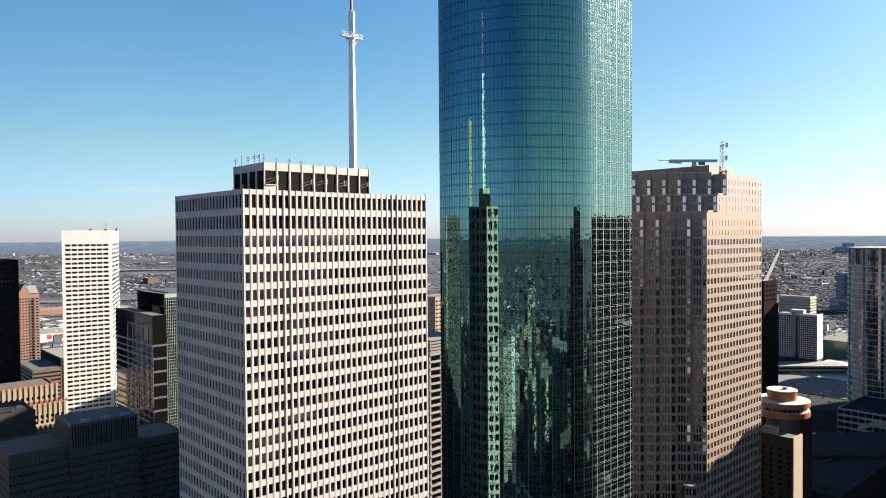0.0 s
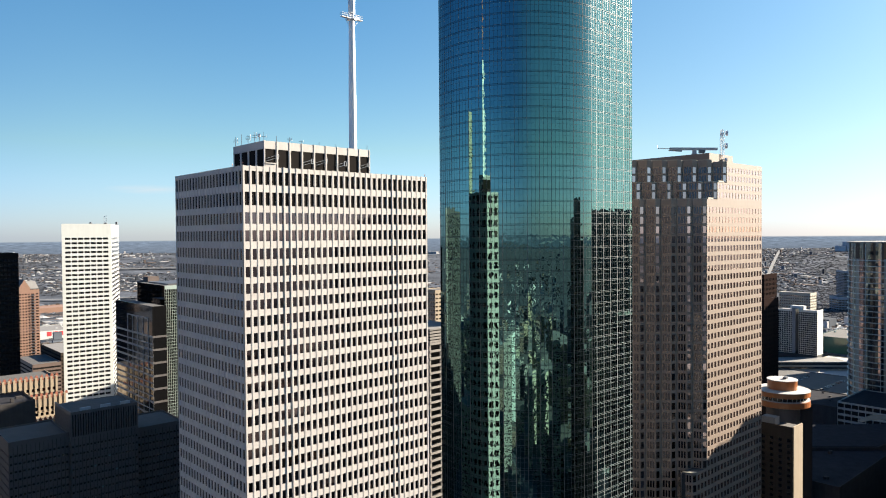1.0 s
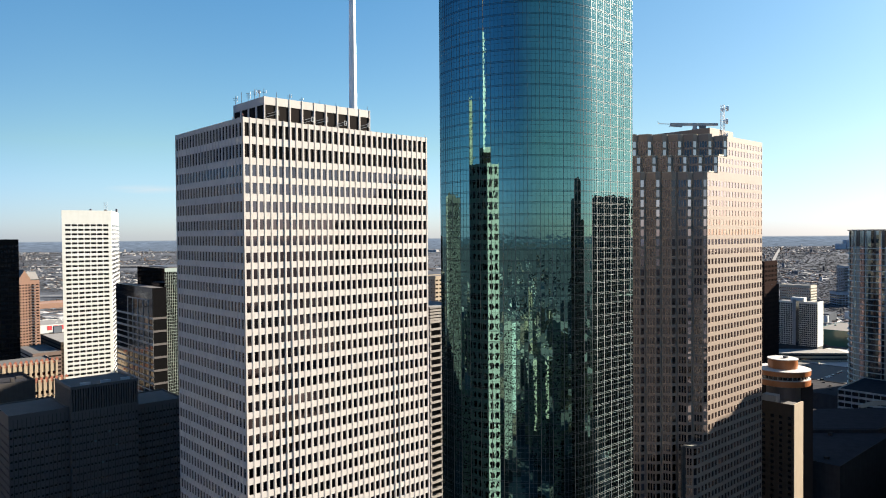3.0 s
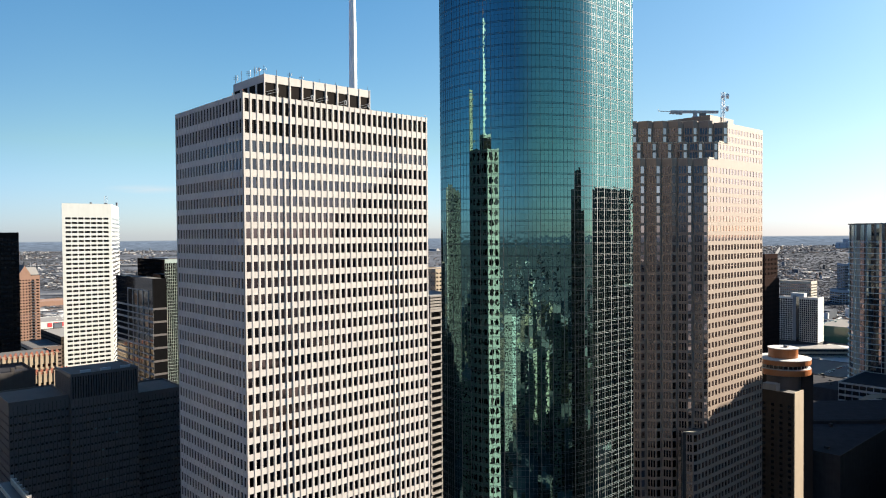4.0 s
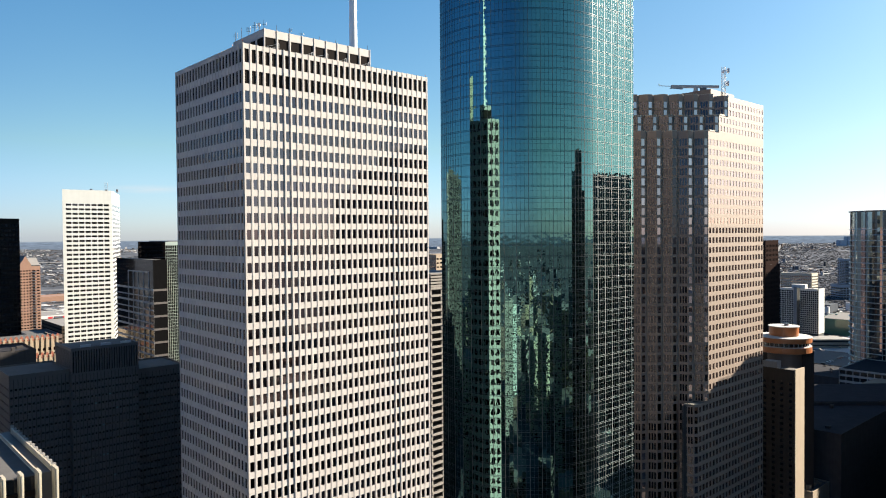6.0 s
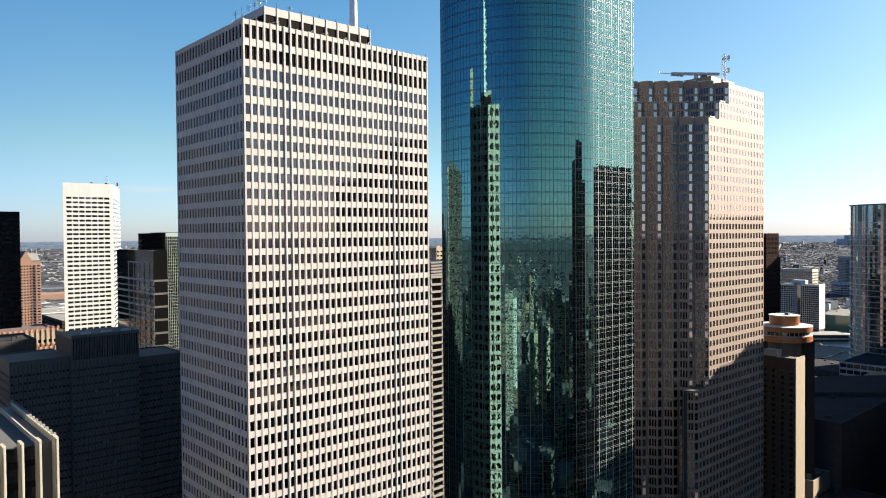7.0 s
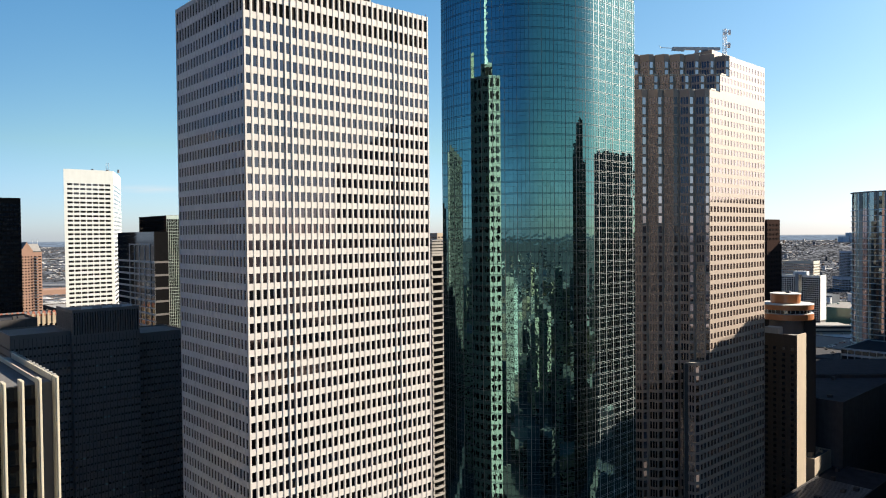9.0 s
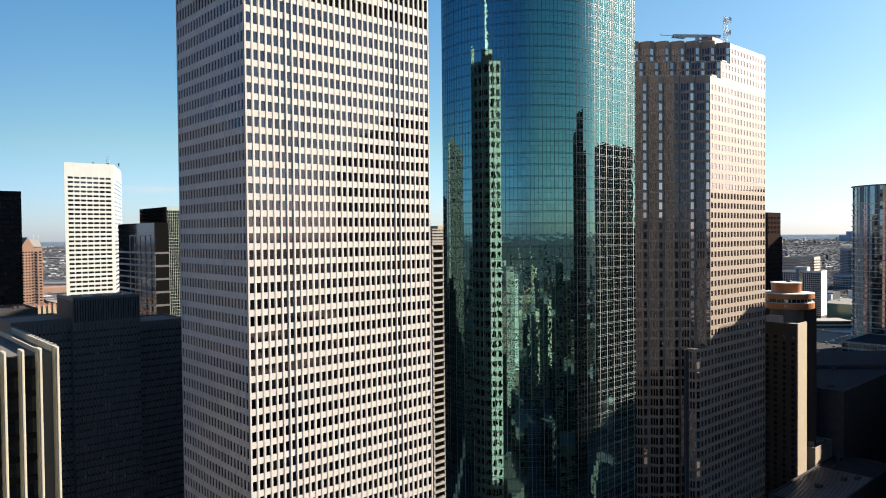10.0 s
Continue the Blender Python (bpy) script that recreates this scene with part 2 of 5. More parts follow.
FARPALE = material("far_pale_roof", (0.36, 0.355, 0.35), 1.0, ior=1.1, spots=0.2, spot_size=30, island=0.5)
# blue-grey of distance haze put into the roof colour
FARDARK = material("far_haze_grey_roof", (0.085, 0.095, 0.11), 1.0, ior=1.1, spots=0.2, spot_size=30, island=0.6)
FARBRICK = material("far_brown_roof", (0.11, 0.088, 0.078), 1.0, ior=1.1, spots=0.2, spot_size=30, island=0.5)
# twig colour bluish too, with the haze mixed in
WINTERTREE = material("hazy_winter_twigs", (0.060, 0.063, 0.070), 1.0, ior=1.1, spots=0.2, spot_size=60, grain=0.3, grain_size=3, island=0.5)
ROADPALE = material("pale_road_concrete", (0.12, 0.12, 0.122), 0.9, spots=0.15, spot_size=40)
# roof and wall for shaded low buildings: the shade is in the near-black colour
SHADE_ROOF = material("shade_dark_roof", (0.026, 0.027, 0.033), 1.0, ior=1.15, spots=0.3, spot_size=5, grain=0.2, grain_size=0.6)
SHADE_WALL = material("shade_dark_wall", (0.052, 0.049, 0.049), 1.0, ior=1.2, spots=0.2, spot_size=4, grain=0.1, streak=0.15)
DARKUMBER = material("dark_umber_stone", (0.028, 0.019, 0.017), 1.0, ior=1.0, spots=0.1, grain=0.06)
PAINTED = material("white_painted_concrete", (0.70, 0.60, 0.47), 0.8, spots=0.06, spot_size=4, grain=0.04)
MAST_RED = material("red_steel_paint", (0.33, 0.10, 0.07), 0.5, spots=0.06, grain=0)
# distant tower walls, paled and blued to stand in for haze
HAZEBLUE = material("haze_blue_wall", (0.34, 0.38, 0.43), 0.8, spots=0.05)
TERRACOTTA = material("red_terracotta", (0.23, 0.078, 0.048), 0.8, spots=0.1, grain=0.06)
NEARBLACK = material("near_black_pane", (0.005, 0.005, 0.0055), 1.0, ior=1.1, spots=0.2)
# the glass tower's same aluminium, paled for its sunlit flat face
ALU_SUNLIT = material("sunlit_aluminium", (0.18, 0.215, 0.215), 0.6, metal=0.0, spots=0.06, grain=0)
HOTEL_SHADE = material("shade_brown_concrete", (0.040, 0.036, 0.034), 0.9, ior=1.2, spots=0.1, spot_size=4, grain=0.08, streak=0.1)
REDBOARD = material("red_painted_board", (0.42, 0.03, 0.035), 0.7, spots=0.08, grain=0.03)
ALU_MID = material("grey_aluminium_cover", (0.085, 0.10, 0.10), 0.35, metal=0.3, spots=0.06, grain=0)

# ---- building helpers ----
A = radians(42.22)  # the street grid's turn
GU, GV, ORIGIN = Vector((math.cos(A), math.sin(A), 0)), Vector((-math.sin(A), math.cos(A), 0)), Vector((-48.35, 170.63, 0))


def town(u, v, z=0.0):
    return ORIGIN + GU * u + GV * v + Vector((0, 0, z))


class Shape:
    """Vertices and faces gathered into one mesh."""

    def __init__(self):
        self.v, self.f = [], []

    def quad(self, *p):
        i = len(self.v)
        self.v += [tuple(q) for q in p]
        self.f.append(tuple(range(i, i + len(p))))

    def obox(self, o, d, n, a0, a1, b0, b1, z0, z1):
        """Box along d from a0 to a1, along n from b0 to b1, from z0 to z1, seen from o."""
        i = len(self.v)
        for z in (z0, z1):
            for a, b in ((a0, b0), (a1, b0), (a1, b1), (a0, b1)):
                self.v.append((o[0] + d[0] * a + n[0] * b, o[1] + d[1] * a + n[1] * b, z))
        flip = (d[0] * n[1] - d[1] * n[0]) * (a1 - a0) * (b1 - b0) < 0
        for f in ((3, 2, 1, 0), (4, 5, 6, 7), (0, 1, 5, 4), (1, 2, 6, 5), (2, 3, 7, 6), (3, 0, 4, 7)):
            f = tuple(i + k for k in f)
            self.f.append(f[::-1] if flip else f)

    def box(self, x0, x1, y0, y1, z0, z1):
        self.obox((0, 0), (1, 0), (0, 1), x0, x1, y0, y1, z0, z1)

    def prism(self, plan, z0, z1):
        """Upright prism over a plan that runs anticlockwise."""
        i, k = len(self.v), len(plan)
        self.v += [(x, y, z0) for x, y in plan] + [(x, y, z1) for x, y in plan]
        self.f.append(tuple(range(i + k - 1, i - 1, -1)))
        self.f.append(tuple(range(i + k, i + 2 * k)))
        for a in range(k):
            b = (a + 1) % k
            self.f.append((i + a, i + b, i + k + b, i + k + a))

    def tube(self, rings, sides=16, centre=(0, 0)):
        """Round body through rings of (radius, height)."""
        i = len(self.v)
        for r, z in rings:
            for s in range(sides):
                w = 2 * math.pi * s / sides
                self.v.append((centre[0] + r * math.cos(w), centre[1] + r * math.sin(w), z))
        for k in range(len(rings) - 1):
            for s in range(sides):
                t = (s + 1) % sides
                self.f.append((i + k * sides + s, i + k * sides + t, i + (k + 1) * sides + t, i + (k + 1) * sides + s))
        self.f.append(tuple(range(i + sides - 1, i - 1, -1)))
        self.f.append(tuple(i + (len(rings) - 1) * sides + s for s in range(sides)))

    def rod(self, p, q, r, sides=6):
        p, q = Vector(p), Vector(q)
        w = (q - p).normalized()
        a = w.orthogonal().normalized()
        b = w.cross(a)
        i = len(self.v)
        for c in (p, q):
            for s in range(sides):
                t = 2 * math.pi * s / sides
                self.v.append(tuple(c + (a * math.cos(t) + b * math.sin(t)) * r))
        for s in range(sides):
            t = (s + 1) % sides
            self.f.append((i + s, i + t, i + sides + t, i + sides + s))
        self.f.append(tuple(range(i + sides - 1, i - 1, -1)))
        self.f.append(tuple(range(i + sides, i + 2 * sides)))

    def mesh(self, name, mat):
        me = bpy.data.meshes.new(name)
        me.from_pydata(self.v, [], self.f)
        me.materials.append(mat)
        return me


def thing(name, label, category, u=0.0, v=0.0, group="", turn=A, place=None, kind=""):
    ob = new(name)
    ob.matrix_world = Matrix.Translation(place if place is not None else town(u, v)) @ Matrix.Rotation(turn, 4, "Z")
    return tagged(ob, label, category, group, kind)


def part(name, shape, mat, parent, label="", kind=""):
    me = shape if isinstance(shape, bpy.types.Mesh) else shape.mesh(name, mat)
    ob = new(name, me)
    ob.parent = parent
    return tagged(ob, label, kind=kind)


PANES = {}


def pane_mesh(w, h, mat):
    key = (round(w, 2), round(h, 2), mat.name)
    if key not in PANES:
        s = Shape()
        s.obox((0, 0), (1, 0), (0, -1), -w / 2, w / 2, 0, 0.08, -h / 2, h / 2)
        PANES[key] = s.mesh("pane", mat)
    return PANES[key]


def put_pane(parent, mesh, o, d, n, a, b, z, name="window"):
    ob = new(name, mesh)
    ob.parent = parent
    ob.matrix_local = Matrix.Translation((o[0] + d[0] * a + n[0] * b, o[1] + d[1] * a + n[1] * b, z)) @ Matrix.Rotation(math.atan2(d[1], d[0]), 4, "Z")
    return ob


def slab(o, d, n, xs, zs, hole, depth):
    """One connected wall slab over the lines xs and zs, open where hole(i, j), with reveals depth deep."""
    sh = Shape()
    seen = {}

    def at(i, j, back):
        key = (i, j, back)
        if key not in seen:
            q = -depth if back else 0.0
            seen[key] = len(sh.v)
            sh.v.append((o[0] + d[0] * xs[i] + n[0] * q, o[1] + d[1] * xs[i] + n[1] * q, zs[j]))
        return seen[key]

    nx, nz = len(xs) - 1, len(zs) - 1
    turn = d[0] * n[1] - d[1] * n[0] > 0

    def face(*f):
        sh.f.append(f[::-1] if turn else f)

    solid = lambda i, j: 0 <= i < nx and 0 <= j < nz and not hole(i, j)
    for i in range(nx):
        for j in range(nz):
            if not solid(i, j):
                continue
            face(at(i, j, 0), at(i + 1, j, 0), at(i + 1, j + 1, 0), at(i, j + 1, 0))
            if not solid(i + 1, j):
                face(at(i + 1, j, 0), at(i + 1, j, 1), at(i + 1, j + 1, 1), at(i + 1, j + 1, 0))
            if not solid(i - 1, j):
                face(at(i, j, 1), at(i, j, 0), at(i, j + 1, 0), at(i, j + 1, 1))
            if not solid(i, j + 1):
                face(at(i, j + 1, 0), at(i + 1, j + 1, 0), at(i + 1, j + 1, 1), at(i, j + 1, 1))
            if not solid(i, j - 1):
                face(at(i, j, 1), at(i + 1, j, 1), at(i + 1, j, 0), at(i, j, 0))
    return sh


def facade(parent, o, d, n, width, z0, rows, ztop, bays, pier, depth, wall, glass, pick=lambda i, j: False, margin=0.0, name="wall"):
    """A wall slab with recessed windows. rows: (sill, head) heights, rising. pick: which panes are single parts."""
    step = (width - 2 * margin) / bays
    xs = [0.0]
    for i in range(bays):
        xs += [margin + i * step + pier / 2, margin + (i + 1) * step - pier / 2]
    xs.append(width)
    zs = [z0] + [z for r in rows for z in r] + [ztop]
    part(name, slab(o, d, n, xs, zs, lambda i, j: i % 2 == 1 and j % 2 == 1, depth), wall, parent)
    rest = Shape()
    w = step - pier + 0.1
    for j, (za, zb) in enumerate(rows):
        for i in range(bays):
            a = margin + (i + 0.5) * step
            if pick(i, j):
                put_pane(parent, pane_mesh(w, zb - za + 0.1, glass), o, d, n, a, -depth - 0.06, (za + zb) / 2)
            else:
                p = lambda x, z: (o[0] + d[0] * x - n[0] * (depth - 0.02), o[1] + d[1] * x - n[1] * (depth - 0.02), z)
                rest.quad(p(a - w / 2, za - 0.05), p(a + w / 2, za - 0.05), p(a + w / 2, zb + 0.05), p(a - w / 2, zb + 0.05))
    if rest.f:
        part("glazing", rest, glass, parent, kind="stuff")


def floors(z0, z1, pitch, sill, head):
    """Window rows from z0 up to z1 at a storey's pitch."""
    k = int((z1 - z0) / pitch)
    return [(z0 + i * pitch + sill, z0 + i * pitch + head) for i in range(k)]


X, Y = (1, 0), (0, 1)
MX, MY = (-1, 0), (0, -1)


def block(parent, x0, x1, y0, y1, z0, z1, mat=CORE, name="core", roof=ROOF):
    s = Shape()
    s.box(x0, x1, y0, y1, z0, z1)
    part(name, s, mat, parent)
    if roof:
        r = Shape()
        r.box(x0 + 0.4, x1 - 0.4, y0 + 0.4, y1 - 0.4, z1 + 0.004, z1 + 0.15)
        part("roof", r, roof, parent)


LIMIT = 120


def tower(name, label, u0, u1, v0, v1, z1, pitch, bays_u, bays_v, pier, wall, glass, sill=0.9, head=2.7, depth=0.35, z0=0.0, base=0.0, crown=2.0, sides="fl", roof=ROOF, group="", place=None, turn=A, parent=None):
    """A block with window walls on the named sides: f front (-v), l left (-u), r right (+u), b back."""
    single = LIMIT if sides != "frbl" and "across" not in label else 0
    t = parent or thing(name, label, "building", u0, v0, group, place=place, turn=turn)
    w, l = u1 - u0, v1 - v0
    block(t, depth + 0.05, w - depth - 0.05, depth + 0.05, l - depth - 0.05, z0, z1 - 0.8, CORE, "core", roof)
    rows = floors(z0 + base, z1 - crown, pitch, sill, head)
    for side, o, d, n, width, bays in (("f", (0, 0), X, MY, w, bays_u), ("l", (0, l), MY, MX, l, bays_v), ("r", (w, 0), Y, X, l, bays_v), ("b", (w, l), MX, Y, w, bays_u)):
        if side in sides:
            many = bays * len(rows)
            facade(t, o, d, n, width, z0, rows, z1, bays, pier, depth, wall, glass, pick=(lambda i, j: True) if many <= single else (lambda i, j, k=len(rows): j >= k - single // bays))
        else:
            s = Shape()
            s.obox(o, d, n, 0, width, -depth, 0, z0, z1)
            part("wall", s, wall, t)
    return t


# ---- ground ----
def ground_z(x, y):
    """The plain, flat for miles and then rising a little towards the horizon."""
    f = min(1.0, max(0.0, (math.hypot(x, y) - 2500) / 2450))
    return 86.0 * f * f * (3 - 2 * f)


s = Shape()
RINGS = [0.01, 150, 400, 800, 1300, 1900, 2500] + [2500 + 100 * k for k in range(1, 36)]
for r in RINGS:
    s.v += [(r * math.cos(2 * math.pi * k / 96), r * math.sin(2 * math.pi * k / 96), ground_z(r, 0)) for k in range(96)]
s.f.append(tuple(range(96)))
s.f += [(i * 96 + k, i * 96 + 96 + k, i * 96 + 96 + (k + 1) % 96, i * 96 + (k + 1) % 96) for i in range(len(RINGS) - 1) for k in range(96)]
# ground colour carries a blue haze tint
GROUND = material("hazy_city_ground", (0.076, 0.084, 0.100), 1.0, ior=1.1, spots=0.6, spot_size=130, grain=0.5, grain_size=14)
tagged(new("ground", s.mesh("ground", GROUND)), "flat city ground of streets, lots and winter grass, tinted haze blue", "ground", kind="structure")


# ---- white office tower with ribs and a mast ----
def rib_depth(i):
    return 0.06 + 0.13 * (math.exp(-((i - 6.5) / 1.1) ** 2) + math.exp(-((i - 25.5) / 1.1) ** 2))


def ribbed_tower():
    t = thing("office_tower", "white stone office tower with narrow ribs and dark windows", "building", 0, 0)
    W, L, Z = 58.9, 41.3, 218.2
    rows = [(213.7, 217.0), (208.6, 211.9), (204.1, 206.9), (199.8, 202.5), (195.3, 198.0), (191.05, 193.6)]
    z = 189.5
    while z > 8:
        rows.append((z - 2.45, z))
        z -= 4.06
    rows = rows[::-1]
    block(t, 0.75, W - 0.75, 0.75, L - 0.75, 0, Z - 1.0)
    edge = [0] + [q for r in rows for q in r] + [Z]
    for o, d, n, width, bays, deep in (((0, 0), X, MY, W, 32, 1), ((0, L), MY, MX, L, 22, 0), ((W, 0), Y, X, L, 22, 0), ((W, L), MX, Y, W, 32, 1)):
        step = (width - 0.6) / bays
        seen = n in (MX, MY)
        for k in range(0, len(edge), 2):
            sp = Shape()
            sp.obox(o, d, n, 0.02, width - 0.02, -0.5, -0.015, edge[k], edge[k + 1])
            part("spandrel", sp, STONE, t)
        meshes = {}
        for i in range(bays + 1):
            r = Shape()
            out = rib_depth(i) if deep else 0.06
            half = 0.36 if 0 < i < bays else 0.3
            a = 0.3 + i * step
            r.obox(o, d, n, a - half, a + half, -0.52, 0, 0, Z + 0.02)
            r.obox(o, d, n, a - 0.17, a + 0.17, 0, out, 0, Z + 0.1)
            part("rib", r, STONE, t)
        rest, dark = Shape(), Shape()
        for j, (za, zb) in enumerate(rows):
            for i in range(bays):
                a = 0.3 + (i + 0.5) * step
                if n == MY and i < 9 and 14 <= j:
                    put_pane(t, pane_mesh(step - 0.6, zb - za + 0.1, LOUVRE if j >= len(rows) - 2 else PANE), o, d, n, a, -0.28, (za + zb) / 2)
                else:
                    q = lambda x, zz: (o[0] + d[0] * x - n[0] * 0.2, o[1] + d[1] * x - n[1] * 0.2, zz)
                    (dark if j >= len(rows) - 2 else rest).quad(q(a - 0.62, za - 0.05), q(a + 0.62, za - 0.05), q(a + 0.62, zb + 0.05), q(a - 0.62, zb + 0.05))
        part("glazing", rest, PANE, t, kind="stuff")
        part("louvres", dark, LOUVRE, t, kind="stuff")
    # penthouse
    px0, px1, py0, py1, pz = 11.8, 46.3, 11.2, 29.0, 226.3
    block(t, px0 + 0.6, px1 - 0.6, py0 + 0.6, py1 - 0.6, Z - 1.2, pz - 0.8, CORE, "penthouse_core", ROOF)
    facade(t, (px0, py0), X, MY, px1 - px0, Z - 1.2, [(Z - 0.6, 224.2)], pz, 9, 0.72, 0.2, STONE, LOUVRE, pick=lambda i, j: True)
    facade(t, (px0, py1), MY, MX, py1 - py0, Z - 1.2, [(Z - 0.6, 224.2)], pz, 4, 0.8, 0.2, STONE, LOUVRE, pick=lambda i, j: True)
    facade(t, (px1, py0), Y, X, py1 - py0, Z - 1.2, [(Z - 0.6, 224.2)], pz, 4, 0.8, 0.2, STONE, LOUVRE, pick=lambda i, j: True)
    s = Shape()
    s.obox((px1, py1), MX, Y, 0, px1 - px0, -0.5, 0, Z - 1.2, pz)
    part("wall", s, STONE, t)
    panel = Shape()
    panel.box(px0 + 0.4, px0 + 3.45, py0 - 0.04, py0 + 0.12, Z - 0.55, 220.3)
    part("panel", panel, STONE, t)
    sill = Shape()
    sill.box(px0 + 0.3, px0 + 3.55, py0 - 0.35, py0 - 0.045, 220.3, 220.55)
    part("sill", sill, STONE, t)
    pil = Shape()
    pil.box(-0.13, 0.13, -0.12, 0.0, Z - 1.1, pz + 0.12)
    me = pil.mesh("pilaster", STONE)
    step = (px1 - px0) / 9
    for i in range(10):
        part("pilaster", me, STONE, t).location = (px0 + min(max(i * step, 0.14), px1 - px0 - 0.14), py0 - 0.003, 0)
    arm = Shape()  # little stand-off frames before the louvres
    for x0, x1, z0, z1 in ((-0.35, 0.35, 1.2, 1.3), (-0.35, 0.35, 0, 0.1), (-0.35, -0.26, 0.1, 1.2), (0.26, 0.35, 0.1, 1.2)):
        arm.box(x0, x1, -0.75, -0.62, z0, z1)
    arm.box(-0.07, 0.07, -0.62, 0.2, 0.55, 0.68)
    for zz in (0.25, 0.95):  # slanting struts back to the wall
        arm.rod((-0.3, -0.68, zz), (-3.0, -0.14, zz - 0.9), 0.05)
    me = arm.mesh("service_frame", STEEL_PALE)
    for i, zz in ((0.95, 221.6), (3.75, 221.0), (4.95, 221.4), (6.6, 221.0), (8.75, 221.2)):
        part("service_frame", me, MAST_WHITE, t).location = (px0 + i * step, py0, zz)
    m = thing("antenna_mast", "tall white steel antenna mast on the tower roof", "mast", place=town(46.1, 19.5, 225.5))
    s = Shape()
    s.tube([(1.22, 0), (1.12, 20), (0.88, 40), (0.85, 41)], 24)
    part("pole", s, MAST_WHITE, m)
    s = Shape()
    s.tube([(1.6, 41), (1.6, 41.3), (0.7, 41.35), (0.7, 42.8), (1.05, 43.0), (1.05, 49.2), (0.5, 49.5)], 8)
    part("aerial_housing", s, MAST_WHITE, m)
    s = Shape()
    s.tube([(0.42, 49.5), (0.36, 62), (0.2, 78)], 10)
    part("upper_pole", s, MAST_RED, m, "red steel pole")
    s = Shape()
    s.box(-3.8, 3.8, -0.55, 0.55, 41.36, 41.6)
    part("platform", s, MAST_WHITE, m)
    for y in (-0.5, 0.5):
        for zz in (42.15, 42.7):
            s = Shape()
            s.rod((-3.75, y, zz), (3.75, y, zz), 0.045)
            part("rail", s, MAST_WHITE, m)
        for x in (-3.75, -2.8, -1.9, 1.9, 2.8, 3.75):
            s = Shape()
            s.rod((x, y, 41.6), (x, y, 42.72), 0.05)
            part("rail_post", s, MAST_WHITE, m)
    for x in (-2.6, 2.6):
        s = Shape()
        s.rod((x, 0, 41.38), (math.copysign(0.8, x), 0, 38.9), 0.08)
        part("brace", s, MAST_WHITE, m)
    for k in range(10):
        w = 2 * math.pi * k / 10
        s = Shape()
        s.rod((1.5 * math.cos(w), 1.5 * math.sin(w), 41.25), (1.5 * math.cos(w), 1.5 * math.sin(w), 42.4), 0.06)
        part("rail_post", s, MAST_WHITE, m)
    # small aerials along the penthouse parapet
    for u, v, h, bar in ((11.9, 11.35, 2.2, 1), (15.6, 11.3, 1.5, 0), (19.5, 11.3, 1.5, 2), (23.1, 11.3, 1.2, 1), (28.9, 11.3, 0.9, 0), (34.2, 11.3, 0.8, 0), (45.4, 11.3, 1.3, 0), (11.9, 27.8, 2.6, 2), (11.9, 24.1, 3.0, 0), (11.9, 20.2, 2.3, 3), (11.9, 16.6, 2.8, 2)):
        r = thing("roof_whip_aerial", "thin steel aerial on the penthouse parapet", "aerial", place=town(u, v, 226.295), group="parapet aerials")
        s = Shape()
        s.rod((0, 0, 0), (0, 0, h), 0.06)
        part("rod", s, STEEL, r)
        for k in range(bar):
            s = Shape()
            s.rod((-0.5, 0.3, h * (0.5 + 0.2 * k)), (0.5, -0.3, h * (0.5 + 0.2 * k)), 0.05)
            part("crossbar", s, STEEL, r)
            s = Shape()
            s.rod((0.5, -0.3, h * (0.35 + 0.2 * k)), (0.5, -0.3, h * (0.75 + 0.2 * k)), 0.07)
            part("element", s, MAST_WHITE, r)
    r = thing("roof_dish", "white microwave dish on a post at the penthouse edge", "dish", place=town(12.3, 14.6, 225.65))
    s = Shape()
    s.rod((0, 0, 0), (0, 0, 2.5), 0.09)
    part("post", s, STEEL, r)
    s = Shape()
    s.rod((-0.1, -0.2, 2.3), (-0.4, -0.65, 2.4), 0.42, 16)
    part("dish", s, MAST_WHITE, r)
    for u, v in ((0.3, 0.3), (0.4, 6.0), (58.4, 0.4)):
        r = thing("obstruction_lamp", "small roof-edge obstruction lamp on a short stem", "lamp", place=town(u, v, 218.21), group="roof-edge lamps")
        s = Shape()
        s.rod((0, 0, 0), (0, 0, 0.5), 0.06)
        part("stem", s, STEEL, r)
        s = Shape()
        s.tube([(0.1, 0.5), (0.13, 0.6), (0.08, 0.8)], 8)
        part("lens", s, MAST_RED, r)
    return t


ribbed_tower()


